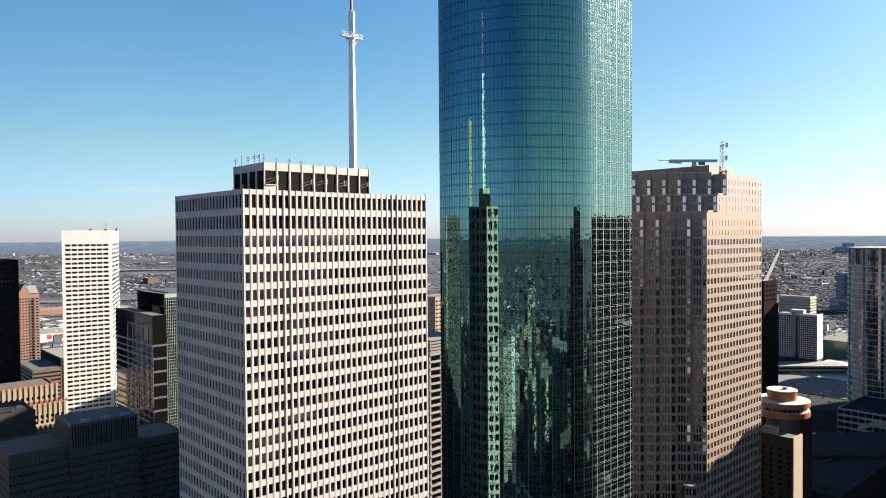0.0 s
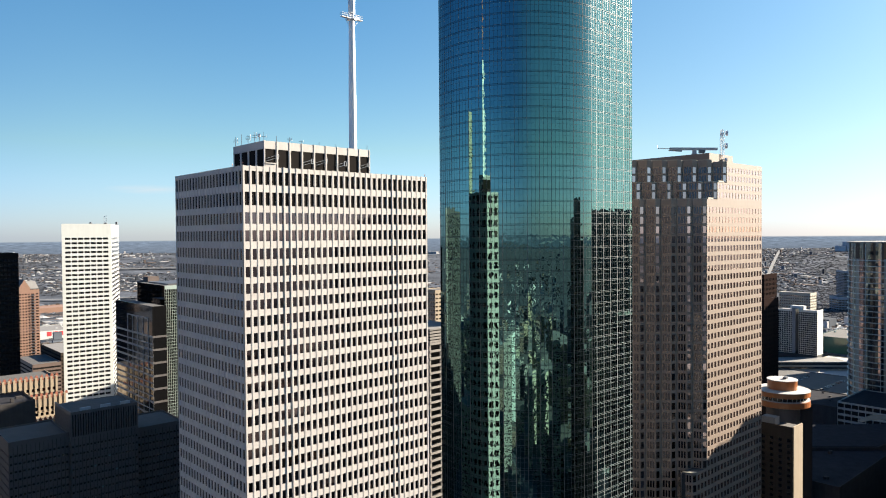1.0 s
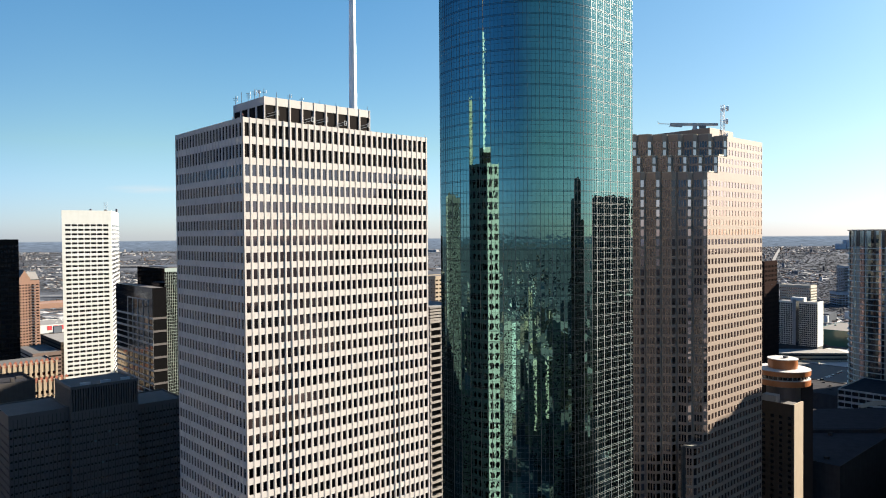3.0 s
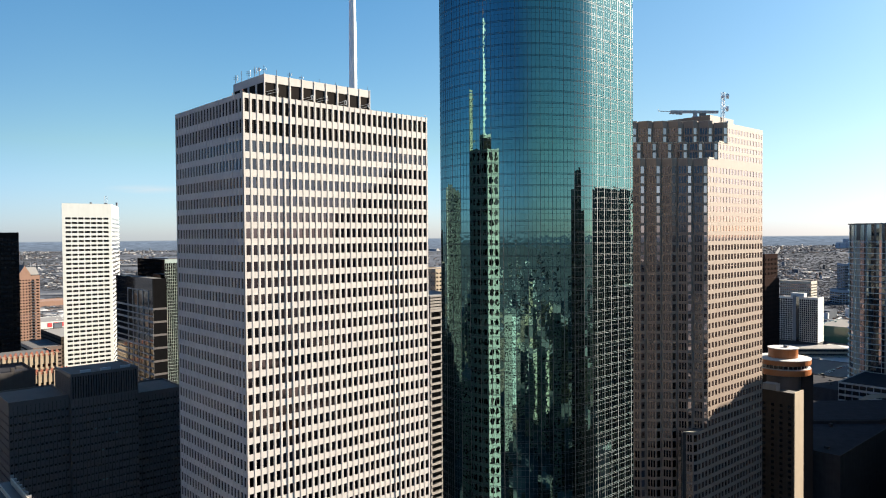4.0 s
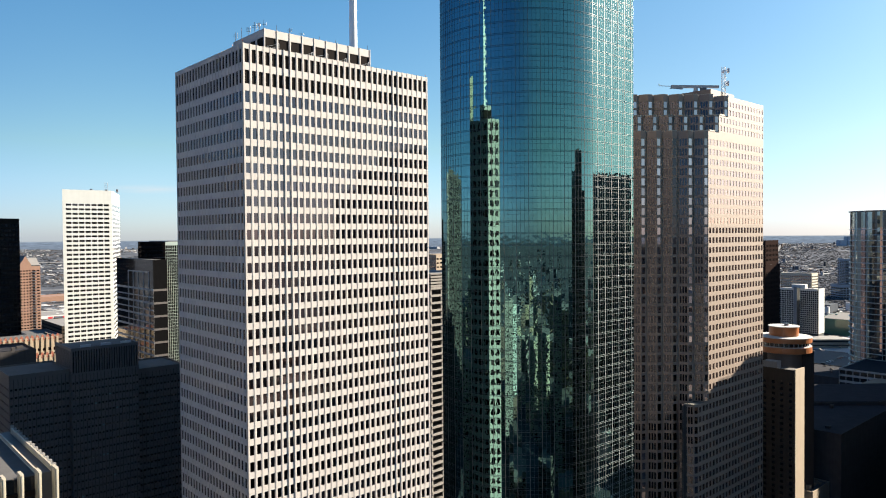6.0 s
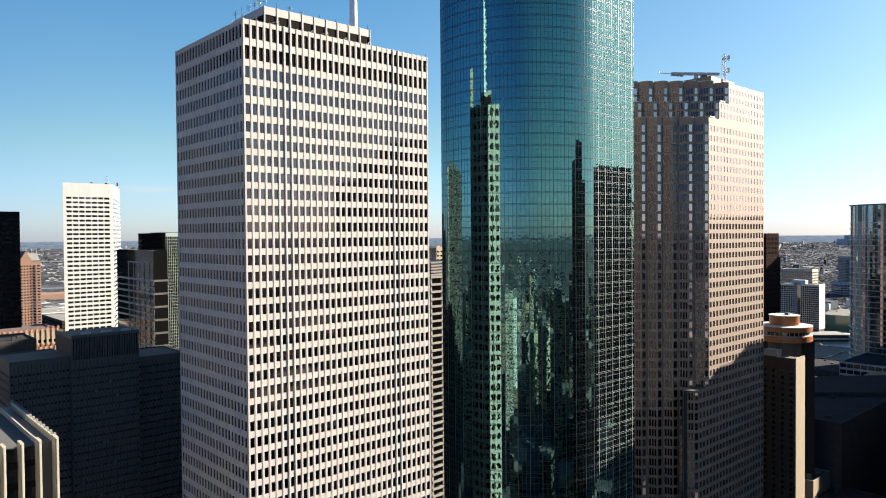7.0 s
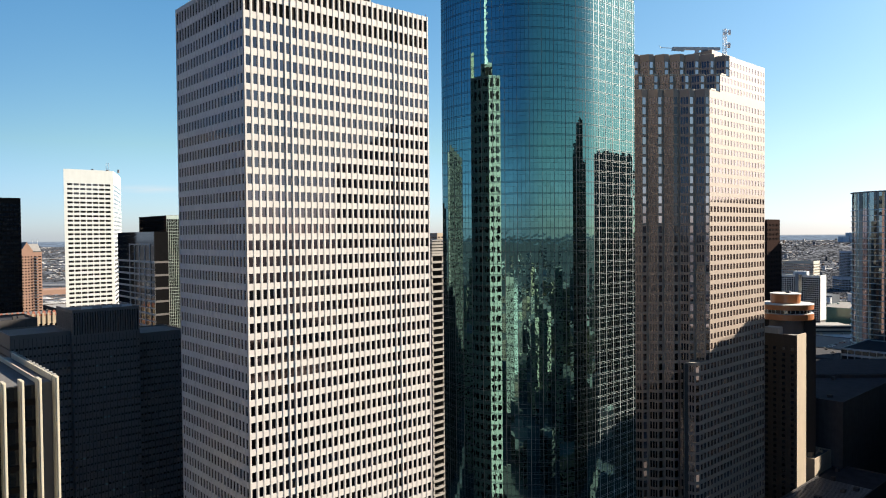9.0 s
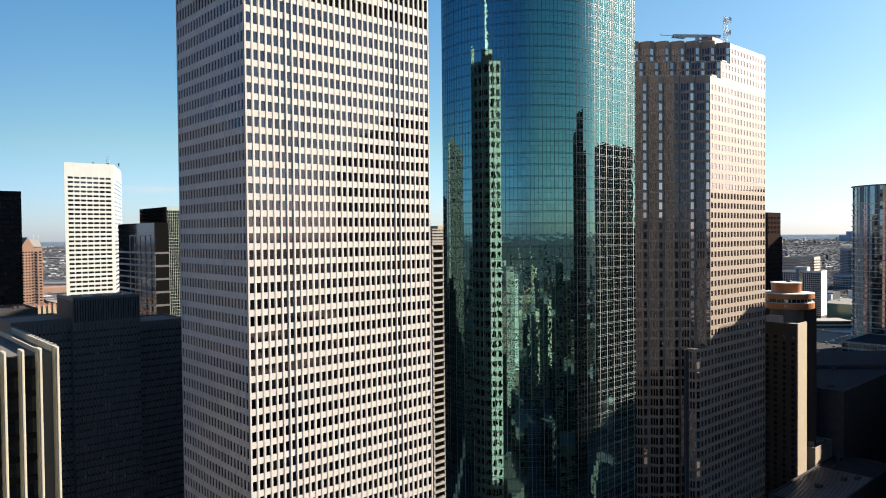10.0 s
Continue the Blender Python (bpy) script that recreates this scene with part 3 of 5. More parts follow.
# ---- teal mirror-glass tower ----
def glass_tower():
    t = thing("glass_tower", "teal mirror-glass tower with a rounded side and pale mullions", "building", 131.05, 26.64)
    R, PITCH, Z0, Z1 = 34.58, 4.057, 0.0, 302.0
    plan = []
    nflat = 17
    for i in range(nflat):
        plan.append((24.2 - 24.2 * i / nflat, -R))
    arc = radians(109)
    narc = 46
    for i in range(narc + 1):
        w = -math.pi / 2 - arc * i / narc
        plan.append((R * math.cos(w), R * math.sin(w)))
    k = len(plan)
    ex, ey = plan[-1]
    back = [(ex + 24.7, ey + 20.9), (24.2, ey + 22.8)]
    s = Shape()
    s.prism([(x * 0.985, y * 0.985) for x, y in (plan + back)][::-1], Z0, Z1 - 1)
    part("core", s, STEEL, t)
    nrm = []
    for i in range(k - 1):
        dx, dy = plan[i + 1][0] - plan[i][0], plan[i + 1][1] - plan[i][1]
        ln = math.hypot(dx, dy)
        nrm.append((dy / ln, -dx / ln))
    # outward is to the side away from the plan's middle
    nrm = [(a, b) if a * (plan[i][0] - 7.5) + b * (plan[i][1] + 2) > 0 else (-a, -b) for i, (a, b) in enumerate(nrm)]
    rnd = random.Random(5)
    nf = int((Z1 - Z0) / PITCH) + 1
    vision, spandrel = Shape(), Shape()
    near = {}
    for f in range(nf):
        zb = Z0 - 2.242 + f * PITCH
        for a, b, sh in ((0.0, 2.138, vision), (2.138, 3.515, vision), (3.515, 4.057, spandrel)):
            for i in range(k - 1):
                (xa, ya), (xb, yb), (nx, ny) = plan[i], plan[i + 1], nrm[i]
                tw, tl, tz = rnd.gauss(0, 0.0004), rnd.gauss(0, 0.0005), 0.0
                e = [0.02 + tw * sx * 0.75 + tl * sz * (b - a) / 2 + tz * sx * sz for sx, sz in ((-1, -1), (1, -1), (1, 1), (-1, 1))]
                p = [(xa + nx * e[0], ya + ny * e[0], zb + a), (xb + nx * e[1], yb + ny * e[1], zb + a), (xb + nx * e[2], yb + ny * e[2], zb + b), (xa + nx * e[3], ya + ny * e[3], zb + b)]
                if 28 <= i < 44 and 38 <= f < 46 and sh is vision:
                    q = Shape()
                    q.quad(*p[::-1])
                    part("pane", q, TEAL, t)
                else:
                    sh.quad(*p[::-1])
    part("glazing", vision, TEAL, t, kind="stuff")
    part("spandrel_glazing", spandrel, TEAL_SPANDREL, t, kind="stuff")

    def ring(z0, z1, out, i0, i1):
        sh = Shape()
        for i in range(i0, i1):
            (xa, ya), (xb, yb), (nx, ny) = plan[i], plan[i + 1], nrm[i]
            p = lambda x, y, o, z: (x + nx * o, y + ny * o, z)
            sh.quad(p(xb, yb, out, z0), p(xa, ya, out, z0), p(xa, ya, out, z1), p(xb, yb, out, z1))
            sh.quad(p(xb, yb, out, z1), p(xa, ya, out, z1), p(xa, ya, 0, z1), p(xb, yb, 0, z1))
            sh.quad(p(xa, ya, out, z0), p(xb, yb, out, z0), p(xb, yb, 0, z0), p(xa, ya, 0, z0))
        return sh

    for f in range(nf):
        zb = Z0 - 2.242 + f * PITCH
        for a, h in ((-0.045, 0.09), (2.11, 0.05), (3.47, 0.09)):
            part("transom", ring(zb + a, zb + a + h, 0.06, nflat, k - 1), ALU, t)
            # flat-face transoms use the sun-paled copy
            part("transom", ring(zb + a, zb + a + 0.8 * h, 0.07, 0, nflat), ALU_SUNLIT, t)
    for i in range(k):
        nx, ny = nrm[min(i, k - 2)]
        d = (-ny, nx)
        wide, out = (0.085, 0.08) if i % 3 == 0 else (0.04, 0.05)
        if i <= nflat:  # bolder bars on the flat face, coloured paler for the sun on it
            wide, out = (0.1, 0.12) if i % 3 == 1 else (0.025, 0.08)
        s = Shape()
        s.obox(plan[i], d, (nx, ny), -wide, wide, -0.05, out, Z0, Z1)
        part("mullion", s, (ALU_SUNLIT if i % 3 == 1 else ALU_MID) if i <= nflat else ALU_MID if i % 3 == 0 else ALU, t)
    return t


glass_tower()


# ---- rose granite tower with set-back top and saw-tooth side ----
def granite_tower():
    t = thing("granite_tower", "rose granite office tower with stepped-back saw-tooth top", "building", 213.5, -8)
    PITCH = 4.29
    FOOT = 97.7
    tiers = [(0.0, FOOT, -8.8), (FOOT, 215.8, 0.0), (215.8, 223.6, 9.6), (223.6, 233.0, 18.4)]
    right = 54.6
    turn = radians(48)  # the saw-tooth side cuts the corner on a slant

    def slant(w0, x, y):
        x -= 0.92
        return (w0 + x * math.cos(turn) - y * math.sin(turn), x * math.sin(turn) + y * math.cos(turn))

    def slant_core(w0, z0, z1, roof=ROOF):
        p, q = slant(w0, 3.0, 1.6), slant(w0, 3.0, 51.0)
        for nm, m, lo, hi, e in (("core", CORE, z0, z1, 0.0), ("roof", roof, z1 + 0.004, z1 + 0.15, 0.4)):
            if m:
                s = Shape()
                s.prism([(p[0] + 0.6 + e, 0.6 + e), (right - 0.5 - e, 0.6 + e), (right - 0.5 - e, 60 - e), (q[0] + e, 60 - e), (q[0] + e, q[1] + e)], lo, hi)
                part(nm, s, m, t)

    for z0, z1, u0 in tiers:
        if z0 == 0.0:  # the foot steps out at the street corner alone
            slant_core(0.0, z0, z1 - 0.9, None)
            s = Shape()
            s.prism([(u0 + 1.0, 0.6), (2.0, 0.6), slant(0.0, 2.5, 8.0), slant(u0, 1.4, 7.0), slant(u0, 1.4, 2.4)], z0, z1 - 0.4)
            part("foot_core", s, CORE, t)
            s = Shape()
            s.prism([(u0 + 0.2, 0.15), (-0.1, 0.15), slant(0.0, 0.5, 7.2), slant(u0, 1.6, 7.2), slant(u0, 0.2, 2.3)], z1 - 0.39, z1 - 0.1)
            part("foot_roof", s, ROOF, t)
        else:
            slant_core(u0, z0, z1 - 0.9)
        every = [(148.0 - 2.5 + PITCH * k, 148.0 + PITCH * k) for k in range(-32, 22)]
        within = lambda lo, hi: [r for r in every if r[0] > lo + 0.3 and r[1] < hi - 0.7]
        rows = within(z0, z1) if z0 < 215 else [(z0 + 0.9, z0 + 3.3), (z0 + 4.8, z0 + 7.0)]
        bays = round((right - u0) / 3.03)
        facade(t, (u0, 0), X, MY, right - u0, z0, rows, z1, bays, 1.2, 0.13, GRANITE, PANE_BROWN, pick=lambda i, j: z0 == FOOT and i < 11 and j > 2)
        # saw-tooth side: a chamfer with one window, a slanted wall with three, a short return
        v, tooth = 0.0, 6.85
        for k in range(1 if z0 == 0.0 else 7):
            a, b, c, e = slant(u0, 0.92, v), slant(u0, 0.0, v + 2.3), slant(u0, 1.9, v + tooth - 0.9), slant(u0, 0.92, v + tooth)
            # this tooth's chamfer takes the dim glass too, for a dark recess
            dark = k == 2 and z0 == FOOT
            zb = 0.0 if z0 == FOOT and k > 0 else z0  # past the foot the teeth run down to the street
            zt = z1 + (0.9 if z0 == 223.6 and k > 0 else 0.0)
            side_rows = within(zb, z1) if zb != z0 else rows
            # sky-bright glass on chamfers, dim on slanted walls: reflections set by material
            for p, q, nb, pier in ((b, a, 1, 0.5), (c, b, 3, 0.42)):
                dx, dy = q[0] - p[0], q[1] - p[1]
                ln = math.hypot(dx, dy)
                d = (dx / ln, dy / ln)
                n = (d[1], -d[0])
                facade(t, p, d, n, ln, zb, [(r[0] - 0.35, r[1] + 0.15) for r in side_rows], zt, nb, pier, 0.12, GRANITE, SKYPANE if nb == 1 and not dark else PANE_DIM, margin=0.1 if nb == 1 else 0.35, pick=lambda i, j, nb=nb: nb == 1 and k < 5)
            back = Shape()
            back.quad((*e, zb), (*c, zb), (*c, zt), (*e, zt))
            part("return_wall", back, GRANITE, t)
            cap = Shape()  # cream cap on each tooth, coloured for the sunlit triangle there
            cap.prism([a, c, b], zt + 0.004, zt + 0.25)
            part("coping", cap, CREAM, t)
            v += tooth
    s = Shape()  # the crest behind the teeth
    s.box(20.7, 44.0, 9.5, 51.0, 232.3, 238.2)
    part("crest", s, GRANITE, t)
    for z in (214.9, 222.7):  # ledges of the set-backs, on the street side
        s = Shape()
        s.box(1.0 if z < 220 else 10.4, 5.6 if z < 220 else 15.0, -0.12, 1.2, z + 0.95, z + 1.6)
        part("ledge", s, CREAM, t)
    # roof crane: a long boom on a turntable
    h = thing("roof_crane", "grey steel window-cleaning crane on the granite tower roof", "crane", place=town(237.5, 10.7, 238.2), turn=A + math.atan2(-17.7, 22.8))
    boom = Shape()
    boom.box(-12.0, 11.2, -0.7, 0.7, 2.3, 3.5)
    part("boom", boom, STEEL_PALE, h)
    for k in range(4):
        q = Shape()
        q.box(-12.5 + k * 1.6, -11.2 + k * 1.6, -0.55, 0.55, 1.95 - 0.12 * k, 2.296)
        part("boom_step", q, STEEL_PALE, h)
    q = Shape()
    q.rod((-17.6, 0, 3.2), (-12.0, 0, 3.0), 0.16)
    part("boom_tip", q, STEEL_PALE, h)
    q = Shape()
    q.rod((-17.6, 0, 2.9), (-18.2, 0, 4.2), 0.12)
    part("tip_hook", q, STEEL_PALE, h)
    q = Shape()
    q.tube([(1.3, 0.0), (1.3, 0.9), (1.0, 1.0), (1.0, 2.296)], 12)
    part("turntable", q, STEEL_PALE, h)
    q = Shape()
    q.box(2.4, 5.0, -0.9, 0.9, 0.9, 2.296)
    part("winch", q, STEEL, h)
    # lattice mast with dishes
    m = thing("lattice_mast", "white lattice mast with microwave dishes on the roof", "mast", place=town(246.7, 1.5, 232.2))
    for x, y in ((-0.7, -0.7), (0.7, -0.7), (0.7, 0.7), (-0.7, 0.7)):
        q = Shape()
        q.rod((x, y, 0), (x * 0.85, y * 0.85, 18), 0.13)
        part("leg", q, MAST_WHITE, m)
    for k in range(12):
        z0, z1, f = k * 1.5, k * 1.5 + 1.5, 1 if k % 2 else -1
        q = Shape()
        q.rod((-0.7 * f, -0.7, z0), (0.7 * f, -0.7, z1), 0.08)
        part("brace", q, MAST_WHITE, m)
        q = Shape()
        q.rod((-0.7, 0.7 * f, z0), (-0.7, -0.7 * f, z1), 0.08)
        part("brace", q, MAST_WHITE, m)
    for z, r, dx in ((16.2, 1.25, 1.9), (10.2, 1.3, 1.7), (3.6, 1.0, 1.6), (15.6, 0.7, -1.3)):
        q = Shape()
        w = Vector((0.6, -0.8, 0)) if dx > 0 else Vector((-0.8, -0.5, 0))
        c = Vector((dx * 0.75, -dx * 0.65 if dx > 0 else -0.3, z))
        q.rod(c - w * 0.2, c + w * 0.75, r, 14)
        dish = part("dish", q, MAST_WHITE, m)
        q = Shape()
        q.rod(c * 0.3 + Vector((0, 0, z * 0.7)), c, 0.12)
        part("bracket", q, MAST_WHITE, dish)
    return t


granite_tower()


# ---- white tower far left ----
def white_tower():
    t = thing("white_tower", "bright white office tower with rows of small windows", "building", turn=0, place=Vector((-326.7, 605, 0)))
    d = Vector((30.9, 25.0)).normalized()
    n = (d.y, -d.x)
    ln, z1 = 39.7, 213.0
    rows = [(200.9 - 3.93 * k - 1.8, 200.9 - 3.93 * k) for k in range(44)][::-1]
    s = Shape()
    e = Vector((math.cos(radians(110)), math.sin(radians(110)))) * 72
    c = d * ln
    inner = [(0.5, 0.8), (c.x - 0.9, c.y + 0.3), (c.x + e.x - 0.9, c.y + e.y), (e.x + 0.5, e.y)]
    s.prism(inner, 0, z1 - 1)
    part("core", s, CORE, t)
    facade(t, (0, 0), d, n, ln, 0, rows, z1, 7, 0.95, 0.2, WHITE, PANE, pick=lambda i, j: j > 8, margin=2.2)
    d2 = e.normalized()
    facade(t, (c.x, c.y), d2, (d2.y, -d2.x), 72, 0, [(q[0] - 0.45, q[1] + 0.35) for q in rows], z1, 14, 0.5, 0.03, WHITE, SKYPANE, margin=1.0)
    step = (ln - 4.4) / 7
    for i in range(7):
        for f in (-1, 1):
            s = Shape()
            a = 2.2 + (i + 0.5) * step + f * (step - 0.95) / 6
            s.obox((0, 0), d, n, a - 0.13, a + 0.13, -0.15, -0.06, rows[0][0], 201)
            part("mullion", s, ALU, t)

    for x, y, w, h in ((14, 20, 1.6, 1.5), (24, 26, 2.2, 1.2), (31, 33, 1.4, 1.8)):
        q = Shape()
        q.box(x, x + w, y, y + 1.2, z1 - 1.0, z1 + h)
        part("roof_unit", q, STEEL, t)
    m = thing("roof_aerial", "thin grey lattice aerial on the white tower roof", "aerial", turn=0, place=Vector((-326.7 + 25, 605 + 27, z1 - 1.0)))
    for x in (-1.4, 1.4):
        q = Shape()
        q.rod((x, 0, 0), (x * 0.8, 0, 8.6), 0.14)
        part("leg", q, STEEL_PALE, m)
    for k in range(4):
        q = Shape()
        q.rod((-1.4, 0, 1 + k * 2.2), (1.3, 0, 2.2 + k * 2.0), 0.1)
        part("brace", q, STEEL_PALE, m)


white_tower()

# ---- other towers, near to far ----
LITWINDOWS = ((16.58, 97.32), (10.26, 93.77), (19.74, 90.22), (13.42, 83.12), (15.00, 68.92), (13.42, 68.92), (18.16, 58.27), (3.95, 51.17), (11.84, 44.07), (21.32, 40.52), (3.95, 36.98), (13.42, 36.98), (16.58, 33.42), (21.32, 33.42))


def dark_block():
    t = tower("grey_office_block", "dark grey office block in shade with a ribbed plant storey", 11, 41, 196, 224, 109, 3.55, 19, 16, 0.85, DARKWALL, BLACKGLASS, 1.0, 1.95, 0.25, crown=0.5)
    # plant storey with upright fins
    block(t, 0.6, 29.4, 0.6, 27.4, 109, 119.6, BLACKGLASS, "plant_room", ROOF)
    fin = Shape()
    fin.box(-0.28, 0.28, -0.3, 0.3, 109.004, 119.2)
    me = fin.mesh("fin", DARKWALL)
    spots = [(0.4 + i * 29.2 / 26, 0.3) for i in range(27)] + [(0.3, 1.6 + i * 1.12) for i in range(24)]
    for x, y in spots:
        part("fin", me, DARKWALL, t).location = (x, y, 0)
    s = Shape()
    s.box(0, 30, 0, 0.7, 119.2, 120.6)
    s.box(0, 0.7, 0.7, 28, 119.2, 120.6)
    s.box(29.3, 30, 0.7, 28, 119.2, 120.6)
    part("parapet", s, DARKWALL, t)
    for x in (5, 14, 23):
        s = Shape()
        s.box(x, x + 4.4, 3, 4.1, 119.75, 121.3)
        part("roof_vent", s, STEEL_PALE, t)
    lit = material("lit_office_window", (0.10, 0.16, 0.18), 0.2, spots=0, grain=0)
    glow = lit.node_tree.nodes["Principled BSDF"]
    glow.inputs["Emission Color"].default_value, glow.inputs["Emission Strength"].default_value = (0.55, 0.85, 0.9, 1), 0.012
    for x, z in LITWINDOWS:
        w = Shape()
        w.box(x - 0.45, x + 0.45, -0.03, 0.02, z - 0.4, z + 0.4)
        part("lit_window", w, lit, t)
    joint = Shape()
    joint.box(-0.07, 0.07, -0.06, 0.0, 4.0, 108.4)
    me = joint.mesh("joint", LOUVRE)
    for i in range(18):
        part("joint", me, LOUVRE, t).location = ((i + 1) * 30 / 19, 0, 0)
    for u0, u1, v0, v1, z in ((-13.4, 10.9, 199, 230, 111), (41.1, 66, 203, 232, 106)):
        wing = tower("office_wing", "lower grey office wing in shade beside the block", u0, u1, v0, v1, z, 3.55, 14, 14, 0.8, DARKWALL, BLACKGLASS, 1.0, 1.95, 0.25, group="office wings", crown=1.6)
        for i in range(13):
            j = part("joint", me, LOUVRE, wing)
            j.location, j.scale = ((i + 1) * (u1 - u0) / 14, 0, 0), (1, 1, (z - 2) / 108.4)


dark_block()


def column_building():
    t = thing("column_building", "pale stone building with tall fin columns and dark recesses", "building", -103.3, -7.7)
    W, L, Z = 60.0, 42.0, 127.2
    block(t, 2.9, W - 2.9, 2.9, L - 2.9, 0, Z - 1.6, BLACKGLASS, "core", ROOF)
    col = Shape()
    col.box(-0.3, 0.3, -1.4, 1.4, 0, Z)
    cap = Shape()
    cap.box(-0.14, 0.14, -1.62, -1.4, 0, Z - 0.2)
    me, me2 = col.mesh("column", CREAM), cap.mesh("fillet", CREAM)
    for i in range(21):
        c = part("column", me, WHITE, t)
        c.location = (W - 0.3 - i * 2.95, 1.4, 0)
        part("fillet", me2, WHITE, c)
    for x0, x1 in ((0.2, 2.89), (W - 2.89, W - 0.6)):
        s = Shape()
        s.box(x0, x1, 3.0, L - 0.5, 0, Z - 1.3)
        part("side_wall", s, DARKWALL, t)
    for k in range(30):
        s = Shape()
        s.box(2.7, W - 2.7, 2.6, 2.88, 3 + k * 4.1, 4.1 + k * 4.1)
        part("spandrel", s, LOUVRE, t)
    for x0, x1, z1 in ((W - 3.4, W - 3.1, -0.3), (W - 0.75, W - 0.4, 0.05)):
        s = Shape()
        s.box(x0, x1, 2.95, L - 2.9, Z - 1.2, Z + z1)
        part("parapet", s, CREAM, t)
    for i in range(14):
        s = Shape()
        s.box(W - 0.395, W + 0.3, 3 + i * 2.9, 3.8 + i * 2.9, Z - 0.7, Z + 0.1)
        part("roof_clip", s, ROOF_PALE, t)


column_building()


def black_tower():
    t = tower("black_glass_tower", "black glass tower with a faint window grid", 14, 57.9, 532.6, 572, 188.2, 4.0, 16, 14, 0.5, LOUVRE, BLACKGLASS, 0.8, 3.4, 0.12)


black_tower()


def brick_tower():
    t = thing("brick_apartment_tower", "orange brick apartment tower with a gabled roof and balconies", "building", turn=A, place=Vector((-529, 878, 0)))
    W, L, Z = 23.0, 26.0, 138.0
    block(t, 0.4, W - 0.4, 0.4, L - 0.4, 0, Z - 1, CORE, "core", None)
    rows = floors(6, Z - 6, 3.6, 1.0, 2.6)
    facade(t, (0, 0), X, MY, 13, 0, rows, Z, 4, 1.6, 0.3, BRICK, PANE, pick=lambda i, j: j > 8)
    facade(t, (13, 0), X, MY, W - 13, 0, rows, Z - 2, 2, 2.0, 0.3, BRICK, PANE, pick=lambda i, j: j > 8)
    facade(t, (0, L), MY, MX, L, 0, rows, Z, 5, 1.8, 0.3, BRICK, PANE)
    slab_me = Shape()
    slab_me.box(13.5, 18.5, -1.3, -0.02, 0, 0.25)
    slab_me.box(13.5, 18.5, -1.3, -1.2, 0.25, 1.1)
    me = slab_me.mesh("balcony", STEEL)
    for a, b in rows[4:]:
        part("balcony", me, STEEL, t).location = (0, 0, a - 1.0)
    s = Shape()  # gabled copper-grey roof
    s.f += [(0, 1, 4), (2, 3, 5), (1, 2, 5, 4), (3, 0, 4, 5)]
    s.v += [(0, 0, Z), (13, 0, Z), (13, L, Z), (0, L, Z), (6.5, 0, Z + 11), (6.5, L, Z + 11)]
    part("roof", s, ROOF, t)
    s = Shape()
    s.quad((0, -0.05, Z), (13, -0.05, Z), (6.5, -0.05, Z + 10.5))
    part("gable", s, BRICK, t)
    s = Shape()  # cross roof over the balcony side
    s.v += [(6.5, 1.0, Z - 1.9), (W, 1.0, Z - 1.9), (W, L, Z - 1.9), (6.5, L, Z - 1.9), (6.5, 9, Z + 8.5), (W - 2.5, 9, Z + 8.5)]
    s.f += [(0, 1, 5, 4), (1, 2, 5), (2, 3, 4, 5), (3, 0, 4), (0, 3, 2, 1)]
    part("cross_roof", s, ROOF_PALE, t)
    for x in (W - 2.5, W - 8.0):
        s = Shape()
        s.rod((x, 9, Z + 8.0), (x, 9, Z + 14.0), 0.16)
        part("finial", s, STEEL_PALE, t)


brick_tower()


def deco_tower():
    t = thing("stepped_stone_tower", "tan stepped stone tower with red terracotta crests", "building", 25.9, 420.8)
    for x0, x1, y0, y1, z in ((-32, 33, 0, 36, 98.4), (12.7, 36, -9.5, 0, 86.7), (12.7, 35, -21, -9.5, 71.9), (-32, 11.7, -17, 0, 78.2)):
        w = x1 - x0
        nb = max(3, round(w / 3.4))
        block(t, x0 + 0.5, x1 - 0.5, y0 + 0.5, y1 - 0.5, 0, z - 1, CORE, "core", ROOF)
        rows = floors(4, z - 4, 4.0, 0.8, 3.0)
        facade(t, (x0, y0), X, MY, w, 0, rows, z, nb, 1.5, 0.4, TAN, PANE)
        facade(t, (x0, y1), MY, MX, y1 - y0, 0, rows, z, max(2, round((y1 - y0) / 3.4)), 1.5, 0.4, TAN, PANE)
        facade(t, (x1, y0), Y, X, y1 - y0, 0, rows, z, max(2, round((y1 - y0) / 3.4)), 1.5, 0.4, TAN, PANE)
        fin = Shape()
        fin.box(-0.7, 0.7, -0.45, 0.0, z - 11, z + 0.6)
        me = fin.mesh("buttress", TAN)
        crest = Shape()
        crest.box(-1.0, 1.0, -0.3, 0.3, z + 0.004, z + 1.6)
        crest.box(-0.5, 0.5, -0.25, 0.25, z + 1.604, z + 2.4)
        me2 = crest.mesh("crest", TERRACOTTA)
        band = Shape()
        band.box(x0 + 0.1, x1 - 0.1, y0 - 0.2, y0 - 0.004, z - 1.3, z - 0.3)
        part("frieze", band, TERRACOTTA, t)
        for i in range(nb + 1):
            part("buttress", me, TAN, t).location = (x0 + i * w / nb, y0, 0)
            part("crest", me2, TERRACOTTA, t).location = (x0 + (i + 0.5) * w / nb * 0.98, y0 + 0.35, 0)


deco_tower()


